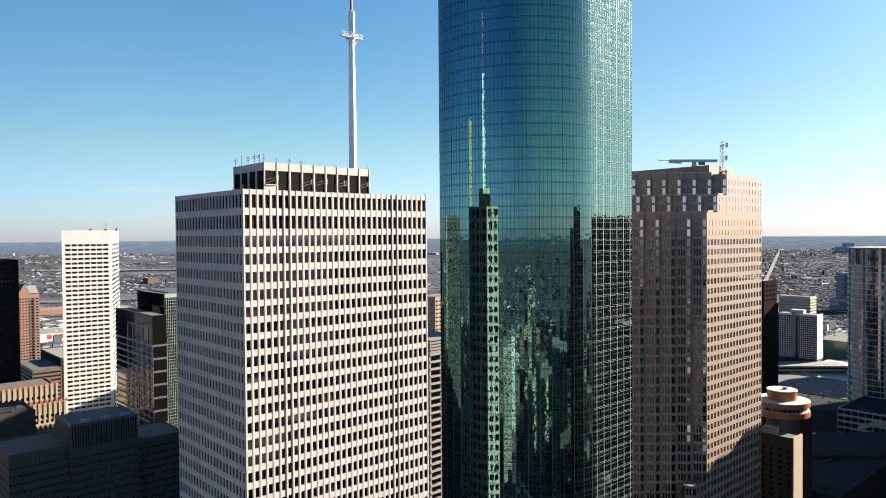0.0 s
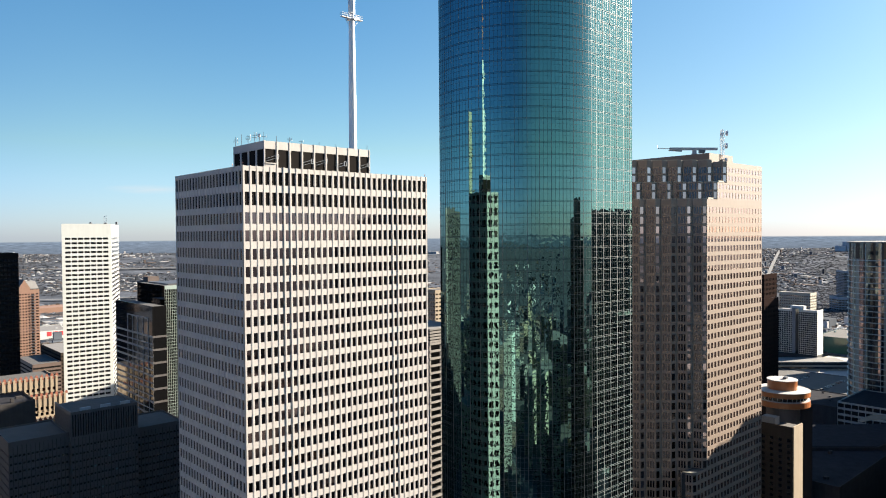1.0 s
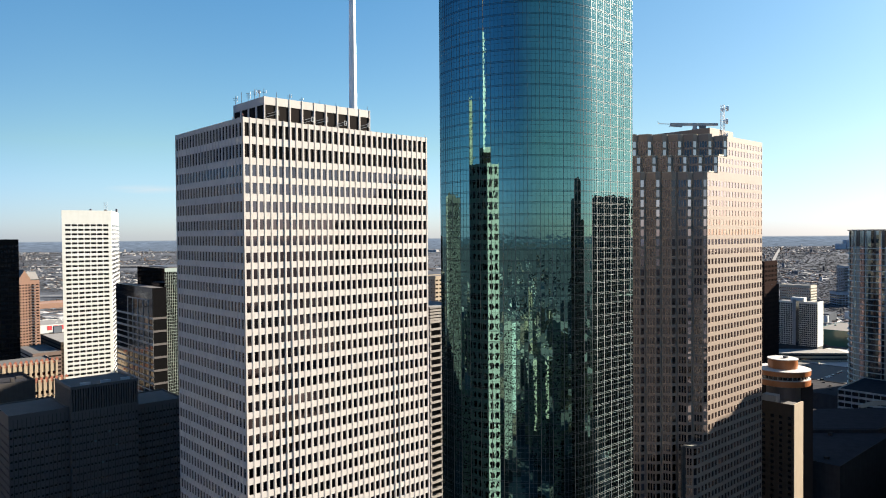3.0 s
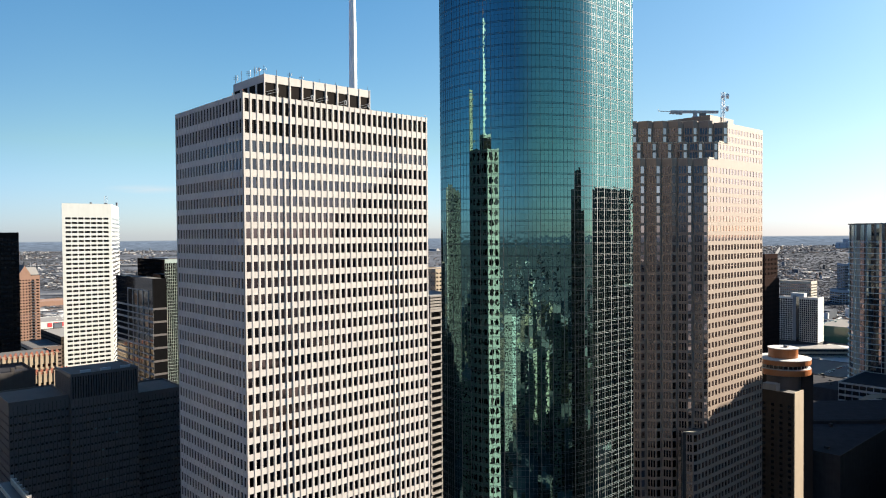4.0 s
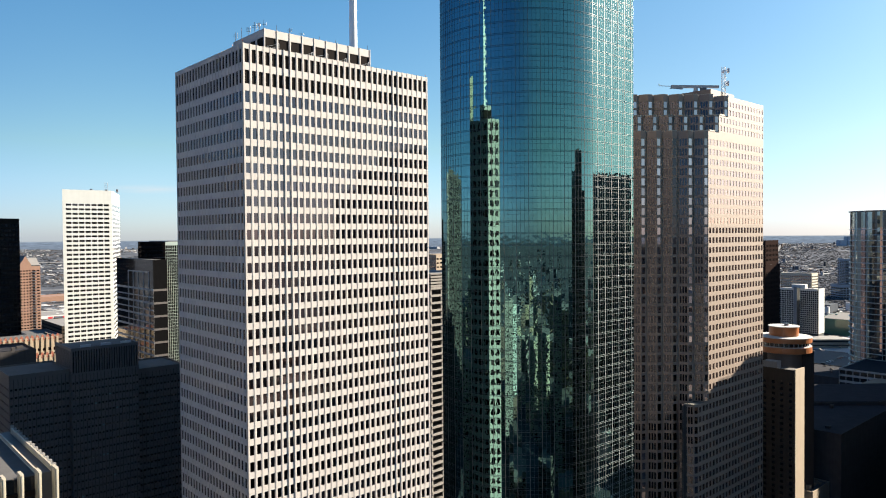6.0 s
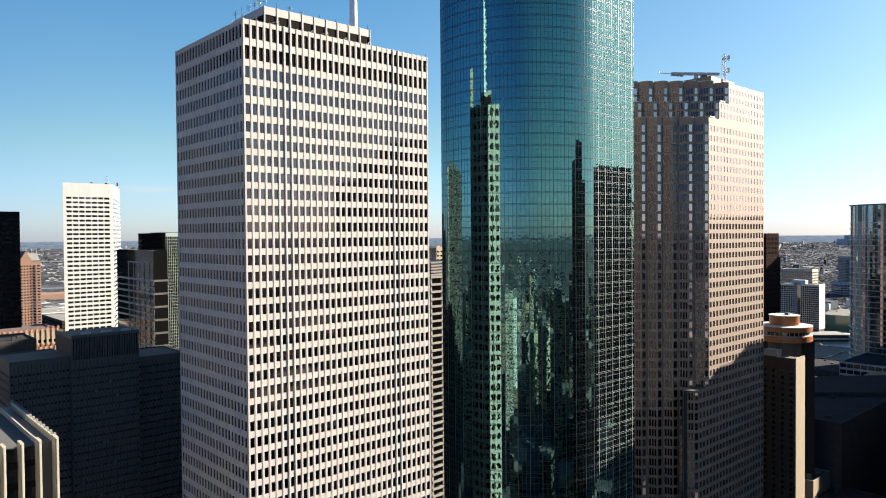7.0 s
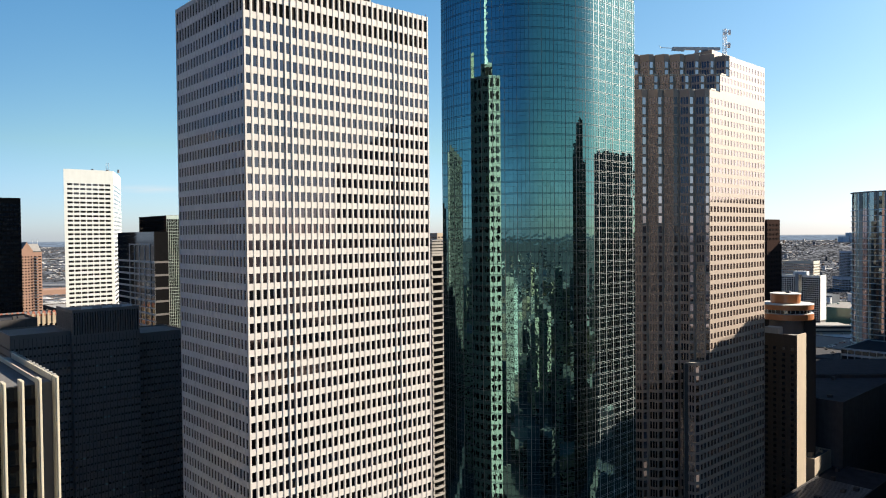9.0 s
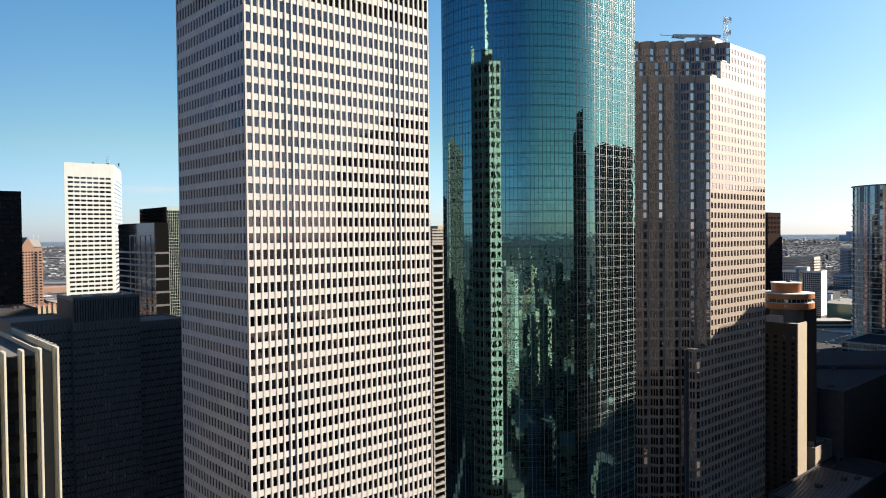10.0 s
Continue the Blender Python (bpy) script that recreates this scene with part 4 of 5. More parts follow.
def glass_offices():
    # front block: long banded face with one framed bay, short end darkened for shade
    t = thing("banded_glass_office", "dark glass office block with pale grey bands", "building", 83.5, 293.0)
    W, L, Z = 9.0, 70.0, 157.2
    block(t, 0.3, W - 0.3, 0.3, L - 0.3, 0, Z - 0.4, BLACKGLASS, "core", ROOF)
    bands = [(137.3 - 8.3 * k, 138.6 - 8.3 * k) for k in range(16)][::-1]
    holes = [(bands[k][1], bands[k + 1][0]) for k in range(len(bands) - 1)]
    for o, d, n, width in (((0, L), MY, MX, L), ((0, 0), X, MY, W)):
        # the short end's bands and panes are darker copies, shade put into colour
        facade(t, o, d, n, width, bands[0][0], holes, 138.6, 1, 0.3, 0.2, FRAME if n == MX else DARKWALL, BLACKGLASS if n == MX else NEARBLACK)
        s = Shape()
        s.obox(o, d, n, 0, width, -0.3, -0.02, 138.604, Z)
        part("glass_band", s, BLACKGLASS if n == MX else NEARBLACK, t)
    bar, bar2 = Shape(), Shape()
    bar.box(-0.3, -0.004, -0.35, 0.35, bands[0][0], 149.4)
    me = bar.mesh("frame_bar", FRAME)
    for k in range(5):
        part("frame_bar", me, FRAME, t).location = (0, 7.2 + k * 9.6, 0)
    for zc in [148.8] + [q[0] - 4.2 for q in bands[1:]]:
        s = Shape()
        s.box(-0.26, -0.004, 7.2 if zc > 140 else 0.4, 45.6 if zc > 140 else L - 0.4, zc, zc + 0.7)
        part("frame_rail", s, FRAME, t)
    # rear block: glass, with a fine pale grid round the corner
    g = thing("grid_glass_office", "dark glass office tower with a pale green window grid", "building", 100.5, 317.0)
    W, L, Z = 40.0, 52.0, 168.3
    block(g, 0.3, W - 0.3, 0.3, L - 0.3, 0, Z - 0.4, BLACKGLASS, "core", ROOF)
    facade(g, (0, L), MY, MX, L, 0, floors(0, 150, 3.0, 0.1, 2.9) + [(151.0, 167.6)], Z, 20, 0.12, 0.1, LOUVRE, BLUEBLACK)
    facade(g, (0, 0), X, MY, W, 0, floors(0, Z - 1, 2.1, 0.09, 2.01), Z, 32, 0.15, 0.1, GREENLINE, NEARBLACK)
    for k in range(17):  # mirror panels along the top
        s = Shape()
        s.obox((0, L), MY, MX, L * k / 17 + 0.1, L * (k + 1) / 17 - 0.1, 0.02, 0.14, 151.2, Z - 0.2)
        part("top_panel", s, SKYPANE, g)
    s = Shape()
    s.box(6, 30, 10, 46, Z - 0.2, Z + 0.5)
    part("roof_screen", s, STEEL, g)


glass_offices()


def garage_tower():
    t = thing("parking_tower", "tan concrete tower with open balcony decks", "building", 166, 122)
    W, L, Z = 26.0, 30.0, 150.5
    block(t, 4, W - 1, 4, L - 1, 0, Z - 1, CORE, "core", ROOF_PALE)
    deck = Shape()
    deck.box(0, W, 0, L, 0, 0.45)
    rail = Shape()
    rail.box(0, W, 0, 0.35, 0, 0.75)
    rail2 = Shape()
    rail2.box(0, 0.35, 0.36, L, 0, 0.75)
    me, mr, ml = deck.mesh("deck", CONCRETE), rail.mesh("parapet", CONCRETE), rail2.mesh("parapet", CONCRETE)
    for k in range(1, 37):
        z = Z - 8 - k * 3.9 + 3.9
        if z > 2:
            part("deck", me, TAN, t).location = (0, 0, z)
            part("parapet", mr, TAN, t).location = (0, 0, z + 0.454)
            part("parapet", ml, TAN, t).location = (0, 0, z + 0.454)
    for x in (0.6, 8.5, 16.5, W - 0.6):
        for y in (0.8, L - 0.8):
            s = Shape()
            s.box(x - 0.55, x + 0.55, y - 0.3, y + 0.6, 0, Z - 7)
            part("pillar", s, CONCRETE, t)
    for k in range(4):
        s = Shape()
        s.box(0, W, 0, 0.3, Z - 6.6 + k * 1.6, Z - 5.6 + k * 1.6)
        part("louvre", s, CONCRETE, t)
        s = Shape()
        s.box(0, 0.3, 0.31, L, Z - 6.6 + k * 1.6, Z - 5.6 + k * 1.6)
        part("louvre", s, CONCRETE, t)
    s = Shape()
    s.box(0, W, 0, L, Z - 0.2, Z + 0.5)
    part("roof_slab", s, ROOF_PALE, t)
    tower("tan_apartment_tower", "tan apartment tower with small windows", 310, 340, 280, 300, 155, 3.4, 8, 6, 1.6, TAN, PANE, 1.0, 2.4)


garage_tower()


def rotunda_hotel():
    t = thing("hotel_tower", "concrete hotel tower, side wall coloured shade-dark beside the sunlit tan end", "building", 297.6, -11.5)
    W, L, Z = 11.6, 44.0, 100.2
    block(t, 0.4, W - 0.4, 0.4, L, 0, Z - 1, CORE, "core", ROOF)
    rows = floors(6, Z - 3, 3.05, 0.7, 2.3)
    # side wall far darker in colour than the end wall, painting in its shade
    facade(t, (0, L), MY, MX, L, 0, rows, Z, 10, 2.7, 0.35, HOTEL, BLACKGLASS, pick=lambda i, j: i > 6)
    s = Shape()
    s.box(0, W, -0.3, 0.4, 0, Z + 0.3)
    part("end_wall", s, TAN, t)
    s = Shape()
    s.box(0.8, 6.0, 9.4, 16.5, Z - 0.8, Z + 3.2)
    part("stair_house", s, CONCRETE, t)
    sh = thing("hotel_lift_shaft", "concrete lift shaft behind the hotel tower, coloured dark for shade", "building", 318, -6)
    s = Shape()
    s.prism([(-2.5, 10), (12.2, -2.9), (26, 10), (26, 34), (-2.5, 34)], 0, 106.4)
    # shaft's near-black colour stands in for shade
    part("shaft", s, HOTEL_SHADE, sh)
    r = thing("revolving_restaurant", "round orange rooftop restaurant with white roof discs", "restaurant", 322, 4)
    for name, rings, m in (("neck", [(9.0, 96), (9.0, 106.4)], DARKWALL), ("lower_band", [(13.6, 105.9), (14.1, 106.1), (14.1, 109.0), (13.8, 109.1)], COPPER), ("lower_roof", [(13.9, 109.12), (13.9, 109.35), (12.4, 109.5)], ROOF_WHITE),
                           ("window_band", [(12.4, 109.51), (12.4, 111.4)], BLACKGLASS), ("upper_band", [(13.8, 111.42), (14.1, 111.5), (14.1, 113.9), (13.9, 114.0)], COPPER), ("roof_disc", [(14.2, 114.02), (14.2, 114.3), (7.4, 114.5)], ROOF_WHITE),
                           ("drum", [(7.6, 114.52), (7.6, 119.4)], COPPER), ("drum_roof", [(7.9, 119.42), (7.9, 119.8), (0.3, 119.95)], ROOF_WHITE)):
        s = Shape()
        s.tube(rings, 40)
        part(name, s, m, r)
    for i in range(32):
        w = 2 * math.pi * i / 32
        s = Shape()
        s.obox((0, 0), (math.cos(w), math.sin(w)), (-math.sin(w), math.cos(w)), 12.3, 12.6, -0.1, 0.1, 109.51, 111.42)
        part("window_post", s, WHITE, r)
    s = Shape()
    s.box(-1, 1.2, -2.5, -0.6, 119.9, 121.0)
    s.box(1.2, 2.6, -2.0, -1.2, 119.9, 120.6)
    part("roof_plant", s, STEEL, r)


rotunda_hotel()


def dark_setback_tower():
    t = thing("dark_setback_tower", "dark brown stone tower with a set-back top", "building", 540, 108)
    for x0, x1, z0, z1 in ((0, 30, 0, 143), (1.5, 28, 143.004, 164.2)):
        block(t, x0 + 0.4, x1 - 0.4, 0.4 + z0 / 200, 34, z0, z1 - 1, CORE, "core", ROOF)
        rows = floors(z0 + 2, z1 - 2, 4.1, 0.9, 3.0)
        facade(t, (x0, z0 / 200), X, MY, x1 - x0, z0, rows, z1, 9, 1.3, 0.3, DARKUMBER, LOUVRE)
        facade(t, (x0, 34), MY, MX, 34 - z0 / 200, z0, rows, z1, 10, 1.3, 0.3, DARKUMBER, LOUVRE)


dark_setback_tower()


def round_tower():
    t = thing("round_glass_tower", "round blue glass apartment tower with pale balcony rings", "building", turn=0, place=Vector((438, 690, 0)))
    R, Z, Z0 = 36.0, 190.5, 38.0
    rnd = random.Random(8)
    n = 96
    # upright strips of unlike materials, cream among them, paint streaky reflections on the glass
    reflection_strips = [(Shape(), BLUEGLASS), (Shape(), BLACKGLASS), (Shape(), SKYPANE), (Shape(), CREAM), (Shape(), PANE_BROWN)]
    pick = [rnd.choices((0, 1, 2, 3, 4), (3, 3.4, 1.6, 2.0, 2.0))[0] for _ in range(n)]
    lean = [rnd.gauss(0, 0.16) for _ in range(n)]  # each upright strip of panes faces a little its own way
    z = Z0
    while z < Z - 2:
        for i in range(n):
            a, b = 2 * math.pi * i / n, 2 * math.pi * (i + 1) / n
            ra, rb = R + lean[i] + rnd.gauss(0, 0.025), R - lean[i] + rnd.gauss(0, 0.025)
            reflection_strips[pick[i] if z < Z - 16 else pick[i] % 2][0].quad((ra * math.cos(a), ra * math.sin(a), z), (rb * math.cos(b), rb * math.sin(b), z), (rb * math.cos(b), rb * math.sin(b), z + 3.8), (ra * math.cos(a), ra * math.sin(a), z + 3.8))
        z += 3.8
    for s, m in reflection_strips:
        part("glazing", s, m, t, kind="stuff")
    ring = Shape()
    ring.tube([(R - 0.5, 0), (R + 1.3, 0), (R + 1.3, 0.55), (R - 0.5, 0.55)], 96)
    me = ring.mesh("balcony_ring", GREENGRID)
    z = Z0
    while z < Z - 14:
        part("balcony_ring", me, GREENGRID, t).location = (0, 0, z)
        z += 5.4
    for i in range(16):
        w = 2 * math.pi * i / 16
        m = Shape()
        m.obox((0, 0), (math.cos(w), math.sin(w)), (-math.sin(w), math.cos(w)), R - 0.1, R + 0.45, -0.2, 0.2, Z0, Z - 1)
        part("fin", m, GREENGRID, t)
    s = Shape()
    s.tube([(R + 0.8, Z - 0.4), (R + 1.6, Z), (R + 1.6, Z + 0.7), (R - 2, Z + 0.9)], 64)
    part("roof_rim", s, CONCRETE, t)
    s = Shape()
    s.tube([(R + 1.5, Z0 - 2), (R + 1.5, Z0)], 64)
    part("base_ring", s, BLUEGLASS, t)
    p = tower("tower_podium", "glass and concrete podium of the round tower", 604, 690, -20, 70.5, 49.6, 5.4, 12, 16, 0.4, WHITE, BLUEBLACK, 1.4, 4.9, 0.4, crown=0.2, sides="fl", roof=SHADE_ROOF)


round_tower()


def hotel_slab():
    t = thing("white_hotel_slab", "white hotel slab with a deep grid of window bays", "building", turn=A - math.pi / 2, place=Vector((478.6, 1013, 0)))
    W, L, Z, Z0 = 55.0, 21.0, 92.0, 30.0
    block(t, 1.0, W - 0.5, 1.0, L - 0.5, 0, Z - 1, CORE, "core", ROOF_PALE)
    rows = floors(Z0, Z - 1.5, 2.95, 0.5, 2.85)
    facade(t, (0, 0), X, MY, 21.5, Z0, rows, Z, 9, 0.4, 0.5, PAINTED, LOUVRE, pick=lambda i, j: (i + j) % 4 == 0)
    facade(t, (30.5, 0), X, MY, W - 30.5, Z0, rows, Z, 9, 0.4, 0.5, PAINTED, LOUVRE, pick=lambda i, j: (i + j) % 4 == 0)
    for x0, x1, m in ((21.5, 26.0, CONCRETE), (26.0, 30.5, BLACKGLASS)):
        s = Shape()
        s.box(x0, x1, 0.3, 1.2, Z0, Z + (2 if m is CONCRETE else 0.5))
        part("lift_strip", s, m, t)
    s = Shape()
    s.obox((W, 0), Y, X, 0, L, -0.4, 0.1, Z0, Z + 0.5)
    part("end_wall", s, WHITE, t)
    s = Shape()
    s.box(18, 36, 3, 12, Z - 0.8, Z + 5)
    part("lift_house", s, WHITE, t)
    p = thing("hotel_podium", "pale low podium with white banded storeys", "building", turn=radians(-3), place=Vector((440, 940, 0)))
    block(p, 0.6, 99.4, 0.6, 40, 0, 27, CORE, "core", ROOF_PALE)
    facade(p, (0, 0), X, MY, 100, 0, floors(1, 27, 5.2, 2.0, 4.4), 28, 1, 1.0, 0.5, CREAM, BLACKGLASS)
    tower("grey_office", "grey office block with a dark roof sign board", 0, 46, 0, 24, 108, 4.2, 14, 6, 1.0, CREAM, PANE, place=Vector((526, 1104, 0)), turn=A - math.pi / 2, sides="fr")
    tower("blue_apartment_tower", "blue-grey glass apartment tower", 0, 60, 0, 40, 101, 4, 6, 4, 1.2, BLUEWALL, BLUEBLACK, 0.6, 3.4, place=Vector((1030, 1814, 0)), turn=radians(-4))
    tower("blue_podium", "blue-grey glass podium building", 0, 62, 0, 50, 36, 6, 8, 4, 1.2, BLUEWALL, BLUEBLACK, 0.8, 5, place=Vector((998, 1780, 0)), turn=radians(-4))
    for x, y, w, z in ((2328, 4150, 38, 118), (2372, 4150, 42, 140), (1265, 3900, 60, 105)):
        tower("distant_tower", "hazy blue distant office tower", 0, w, 0, 60, z, 8, 8, 4, 3, HAZEBLUE, BLUEWALL, 1.5, 6, place=Vector((x, y, 0)), turn=radians(-8), group="distant towers")


hotel_slab()


# ---- low buildings ----
def low(name, label, u0, u1, v0, v1, z, wall, roof=ROOF, place=None, turn=A):
    t = thing(name, label, "building", u0, v0, place=place, turn=turn)
    w, l = u1 - u0, v1 - v0
    s = Shape()
    s.box(0, w, 0, l, 0, z)
    part("body", s, wall, t)
    s = Shape()
    s.box(0.5, w - 0.5, 0.5, l - 0.5, z + 0.004, z + 0.3)
    part("roof", s, roof, t)
    s = Shape()
    for x0, x1, y0, y1 in ((0, w, 0, 0.4), (0, w, l - 0.4, l), (0, 0.4, 0.41, l - 0.41), (w - 0.4, w, 0.41, l - 0.41)):
        s.box(x0, x1, y0, y1, z + 0.004, z + 1.0)
    part("parapet", s, wall, t)
    rnd = random.Random(int(u0 * 7 + z))
    for k in range(5):
        x, y = rnd.uniform(2, w - 6), rnd.uniform(2, l - 5)
        s = Shape()
        s.box(x, x + rnd.uniform(1.5, 4), y, y + rnd.uniform(1.5, 3), z + 0.31, z + rnd.uniform(1.2, 2.6))
        part("roof_unit", s, wall, t)
    return t


# near-black roofs and walls here stand in for shade
low("hotel_podium_roof", "low hotel podium with a ribbed roof, coloured dark for shade", 262, 352, -40, -12.2, 21, SHADE_WALL, SHADE_ROOF)
pod = bpy.data.objects["hotel_podium_roof"]
rib = Shape()
rib.box(0, 0.7, 1.0, 26.5, 21.304, 21.62)
me = rib.mesh("roof_rib", STEEL)
for i in range(34):
    part("roof_rib", me, STEEL, pod).location = (1.5 + i * 1.75, 0, 0)
low("dark_hall", "flat-roofed hall, coloured dark for its shade", 327, 420, -20, 32, 57.6, SHADE_WALL, SHADE_ROOF, place=Vector((220, 391, 0)))
t = thing("upper_hall", "upper hall behind the flat-roofed hall, coloured dark for its shade", "building", turn=0, place=Vector((0, 0, 0)))
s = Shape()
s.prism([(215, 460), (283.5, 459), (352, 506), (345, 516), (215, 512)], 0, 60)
part("body", s, SHADE_WALL, t)
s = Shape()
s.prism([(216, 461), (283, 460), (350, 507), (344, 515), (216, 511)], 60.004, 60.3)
part("roof", s, SHADE_ROOF, t)
low("tan_annex", "small tan annex wall in a gap of sunlight", 322, 346, -11.4, -2, 30, TAN, ROOF)
low("stone_block", "stone block below the stepped tower, coloured dark for its shade", -30, 18.6, 298, 332, 107, SHADE_WALL, SHADE_ROOF)
low("flat_roof_block", "long low block, coloured dark for shade", 500, 595, -10, 140, 28, SHADE_WALL, SHADE_ROOF)
low("car_park_block", "low block with walls and roof coloured dark for shade", 695, 765, 90, 190, 22, SHADE_WALL, SHADE_ROOF)
low("roof_terrace_block", "low car park block with an open grey roof deck", 770, 890, 110, 235, 18, DARKWALL, ROOF)
low("pale_hall", "pale long low hall with a white roof", 900, 1050, 150, 232, 16, CREAM, ROOF_WHITE)
low("green_glass_hall", "low green glass hall", 1180, 1300, 200, 300, 26, GREENDARK, ROOF)
low("white_sports_hall", "wide white low hall with red trim", 250, 330, 1380, 1480, 18, WHITE, ROOF_PALE)
for x in (22, 33, 44, 60, 70):  # red trim boards on its street wall
    board = Shape()
    board.box(x, x + 8, -0.35, -0.004, 8.5, 17.0)
    part("red_board", board, REDBOARD, bpy.data.objects["white_sports_hall"], "red trim board")
low("orange_hall", "long low orange-roofed hall", 320, 520, 1930, 2010, 14, BRICK, BRICK)
tower("tan_stepped_block", "brown office block with banded storeys and a pale roof", 130, 230, 700, 790, 74, 4.2, 1, 1, 1.0, HOTEL, LOUVRE, 1.5, 3.4, roof=ROOF_PALE)
tower("tan_stepped_block", "brown office block with banded storeys and a dark roof", 100, 128, 690, 760, 66, 4.2, 1, 1, 1.0, UMBER, LOUVRE, 1.5, 3.4)



def parked_car(u, v, z, turn, paint):
    t = thing("parked_car", "small parked car on the open roof deck", "car", u, v, "parked cars", turn=A + turn)
    t.location.z = z
    s = Shape()
    s.box(-2.2, 2.2, -0.9, 0.9, 0.3, 0.95)
    part("body", s, paint, t)
    s = Shape()
    s.prism([(-1.5, -0.8), (0.9, -0.8), (0.9, 0.8), (-1.5, 0.8)], 0.954, 1.5)
    part("cabin", s, BLACKGLASS, t)
    for x in (-1.4, 1.4):
        for y in (-0.85, 0.85):
            s = Shape()
            s.rod((x, y - 0.1, 0.33), (x, y + 0.1, 0.33), 0.33, 10)
            part("wheel", s, LOUVRE, t)


def roof_cars():
    rnd = random.Random(21)
    for r in range(2):
        for k in range(10):
            if rnd.random() < 0.6:
                parked_car(782 + k * 8.5, 150 + r * 40, 18.31, math.pi / 2 + rnd.choice((0, math.pi)), rnd.choice((MAST_WHITE, STEEL, STEEL_PALE, LOUVRE, MAST_RED)))


roof_cars()


def shade_sail():
    t = thing("shade_sail", "tan fabric shade sail stretched between steel posts", "canopy", turn=0, place=Vector((353, 573, 28.3)))
    s = Shape()
    n = 8
    for k in range(n + 1):
        f = k / n
        x, rise = -14 + 40 * f, 17.6 + 2.2 * math.sin(math.pi * min(1.0, f * 1.35))
        for y, dz in ((-2.0, 0.0), (4.0, 2.6 * math.sin(math.pi * f))):
            for e in (0.0, 0.12):
                s.v.append((x, y, rise + dz + e))
    for k in range(n):
        i = 4 * k
        s.f += [(i + 1, i + 5, i + 7, i + 3), (i + 2, i + 6, i + 4, i), (i, i + 4, i + 5, i + 1), (i + 3, i + 7, i + 6, i + 2)]
    part("fabric", s, TAN, t)
    for x, y, z in ((-13.6, -1.8, 17.8), (25.6, -1.8, 17.7), (-1.0, 3.6, 21.6), (13.0, 3.6, 21.3)):
        s = Shape()
        s.rod((x, y, 0), (x, y, z), 0.2, 8)
        part("post", s, STEEL_PALE, t)


shade_sail()

# ---- towers across the street and behind: unseen ones added for shade, others that show in the glass ----
tower("dark_slab_tower", "dark glass slab tower across the street", 405, 452, -245, -200, 221, 4.1, 12, 12, 0.6, DARKWALL, BLACKGLASS, 0.7, 3.5, sides="lfb")
# out of view; added and sized to shade the street walls and low roofs
for u0, u1, v0, v1, z, w in ((296, 345, -115, -64, 151, UMBER), (345.5, 366, -112, -61, 163, UMBER), (366.5, 394, -112, -61, 169, UMBER), (394.5, 422, -112, -61, 176, UMBER), (456, 560, -58.2, -27, 142, CONCRETE), (575, 700, -62, -26, 138, UMBER), (790, 960, -90, 40, 150, CONCRETE), (424, 450, -92, -60.5, 78, CONCRETE), (424, 450, -60.2, -44, 66, CONCRETE), (985, 1070, 55, 132, 115, CONCRETE)):
    tower("shade_caster_tower", "unseen tower added across the street to cast shade", u0, u1, v0, v1, z, 4.1, 12, 12, 1.2, w, BLACKGLASS, sides="lb", group="towers across the street")
# hidden from view; added to throw the wedge of shade on the white tower
tower("shade_tower_behind", "unseen tower added across town behind the ribbed tower for shade", 0, 40, 0, 40, 104, 4.1, 10, 10, 1.2, DARKWALL, BLACKGLASS, sides="f", place=Vector((-220, 650, 0)), turn=0)


# another hidden one, added to shade the left office wing
tower("shade_tower_behind", "unseen tower added across town behind the ribbed tower for shade", 0, 50, 0, 30, 168, 4.1, 10, 10, 1.2, UMBER, BLACKGLASS, sides="f", place=Vector((-112, 338, 0)), turn=0)
# never in view; added so that the grey office block lies in shade
tower("tall_shade_tower", "unseen tall tower added across town behind the glass tower for shade", 0, 58, 0, 105, 222, 4.1, 12, 16, 1.2, DARKWALL, BLACKGLASS, sides="f", place=Vector((14, 415, 0)), turn=0)


tower("tallest_tower", "tall pale granite tower across town, seen in the mirror glass", -240, -206, 140, 172, 301, 4.1, 10, 10, 1.6, CREAM, BLACKGLASS, sides="r", roof=ROOF_PALE)
tower("grid_office_tower", "pale gridded office tower across town, seen in the mirror glass", -175, -22, 285, 350, 222, 4.1, 34, 16, 1.4, CONCRETE, BLACKGLASS, 0.6, 3.2, sides="rf", roof=ROOF_PALE)


def gothic_tower():
    t = thing("gabled_granite_tower", "dark red granite tower with stepped gables", "building", 188, -215)
    for x0, x1, y0, y1, z in ((-21, 43, 0, 50, 198), (-8, 34, 6, 48, 211), (3, 25, 14, 46, 220)):
        block(t, x0 + 0.4, x1 - 0.4, y0 + 0.4, y1 - 0.4, 0, z - 1, CORE, "core", ROOF)
        facade(t, (x1, y1), MX, Y, x1 - x0, 0, floors(4, z - 3, 4.1, 0.9, 3.0), z, max(4, int((x1 - x0) / 3.3)), 1.3, 0.3, UMBER, BLACKGLASS)
        facade(t, (x0, y1), MY, MX, y1 - y0, 0, floors(4, z - 3, 4.1, 0.9, 3.0), z, 12, 1.3, 0.3, UMBER, BLACKGLASS)
        for k in range(2):
            s = Shape()
            s.box(x0 + (x1 - x0) * (k + 1) / 7, x1 - (x1 - x0) * (k + 1) / 7, y0 + 2, y1 - 2, z - 0.5 + k * 2.2, z + 1.7 + k * 2.2)
            part("gable_step", s, UMBER, t)
    s = Shape()
    s.tube([(1.2, 223.5), (0.8, 229), (0.2, 233)], 8, centre=(14, 40))
    part("finial", s, UMBER, t)


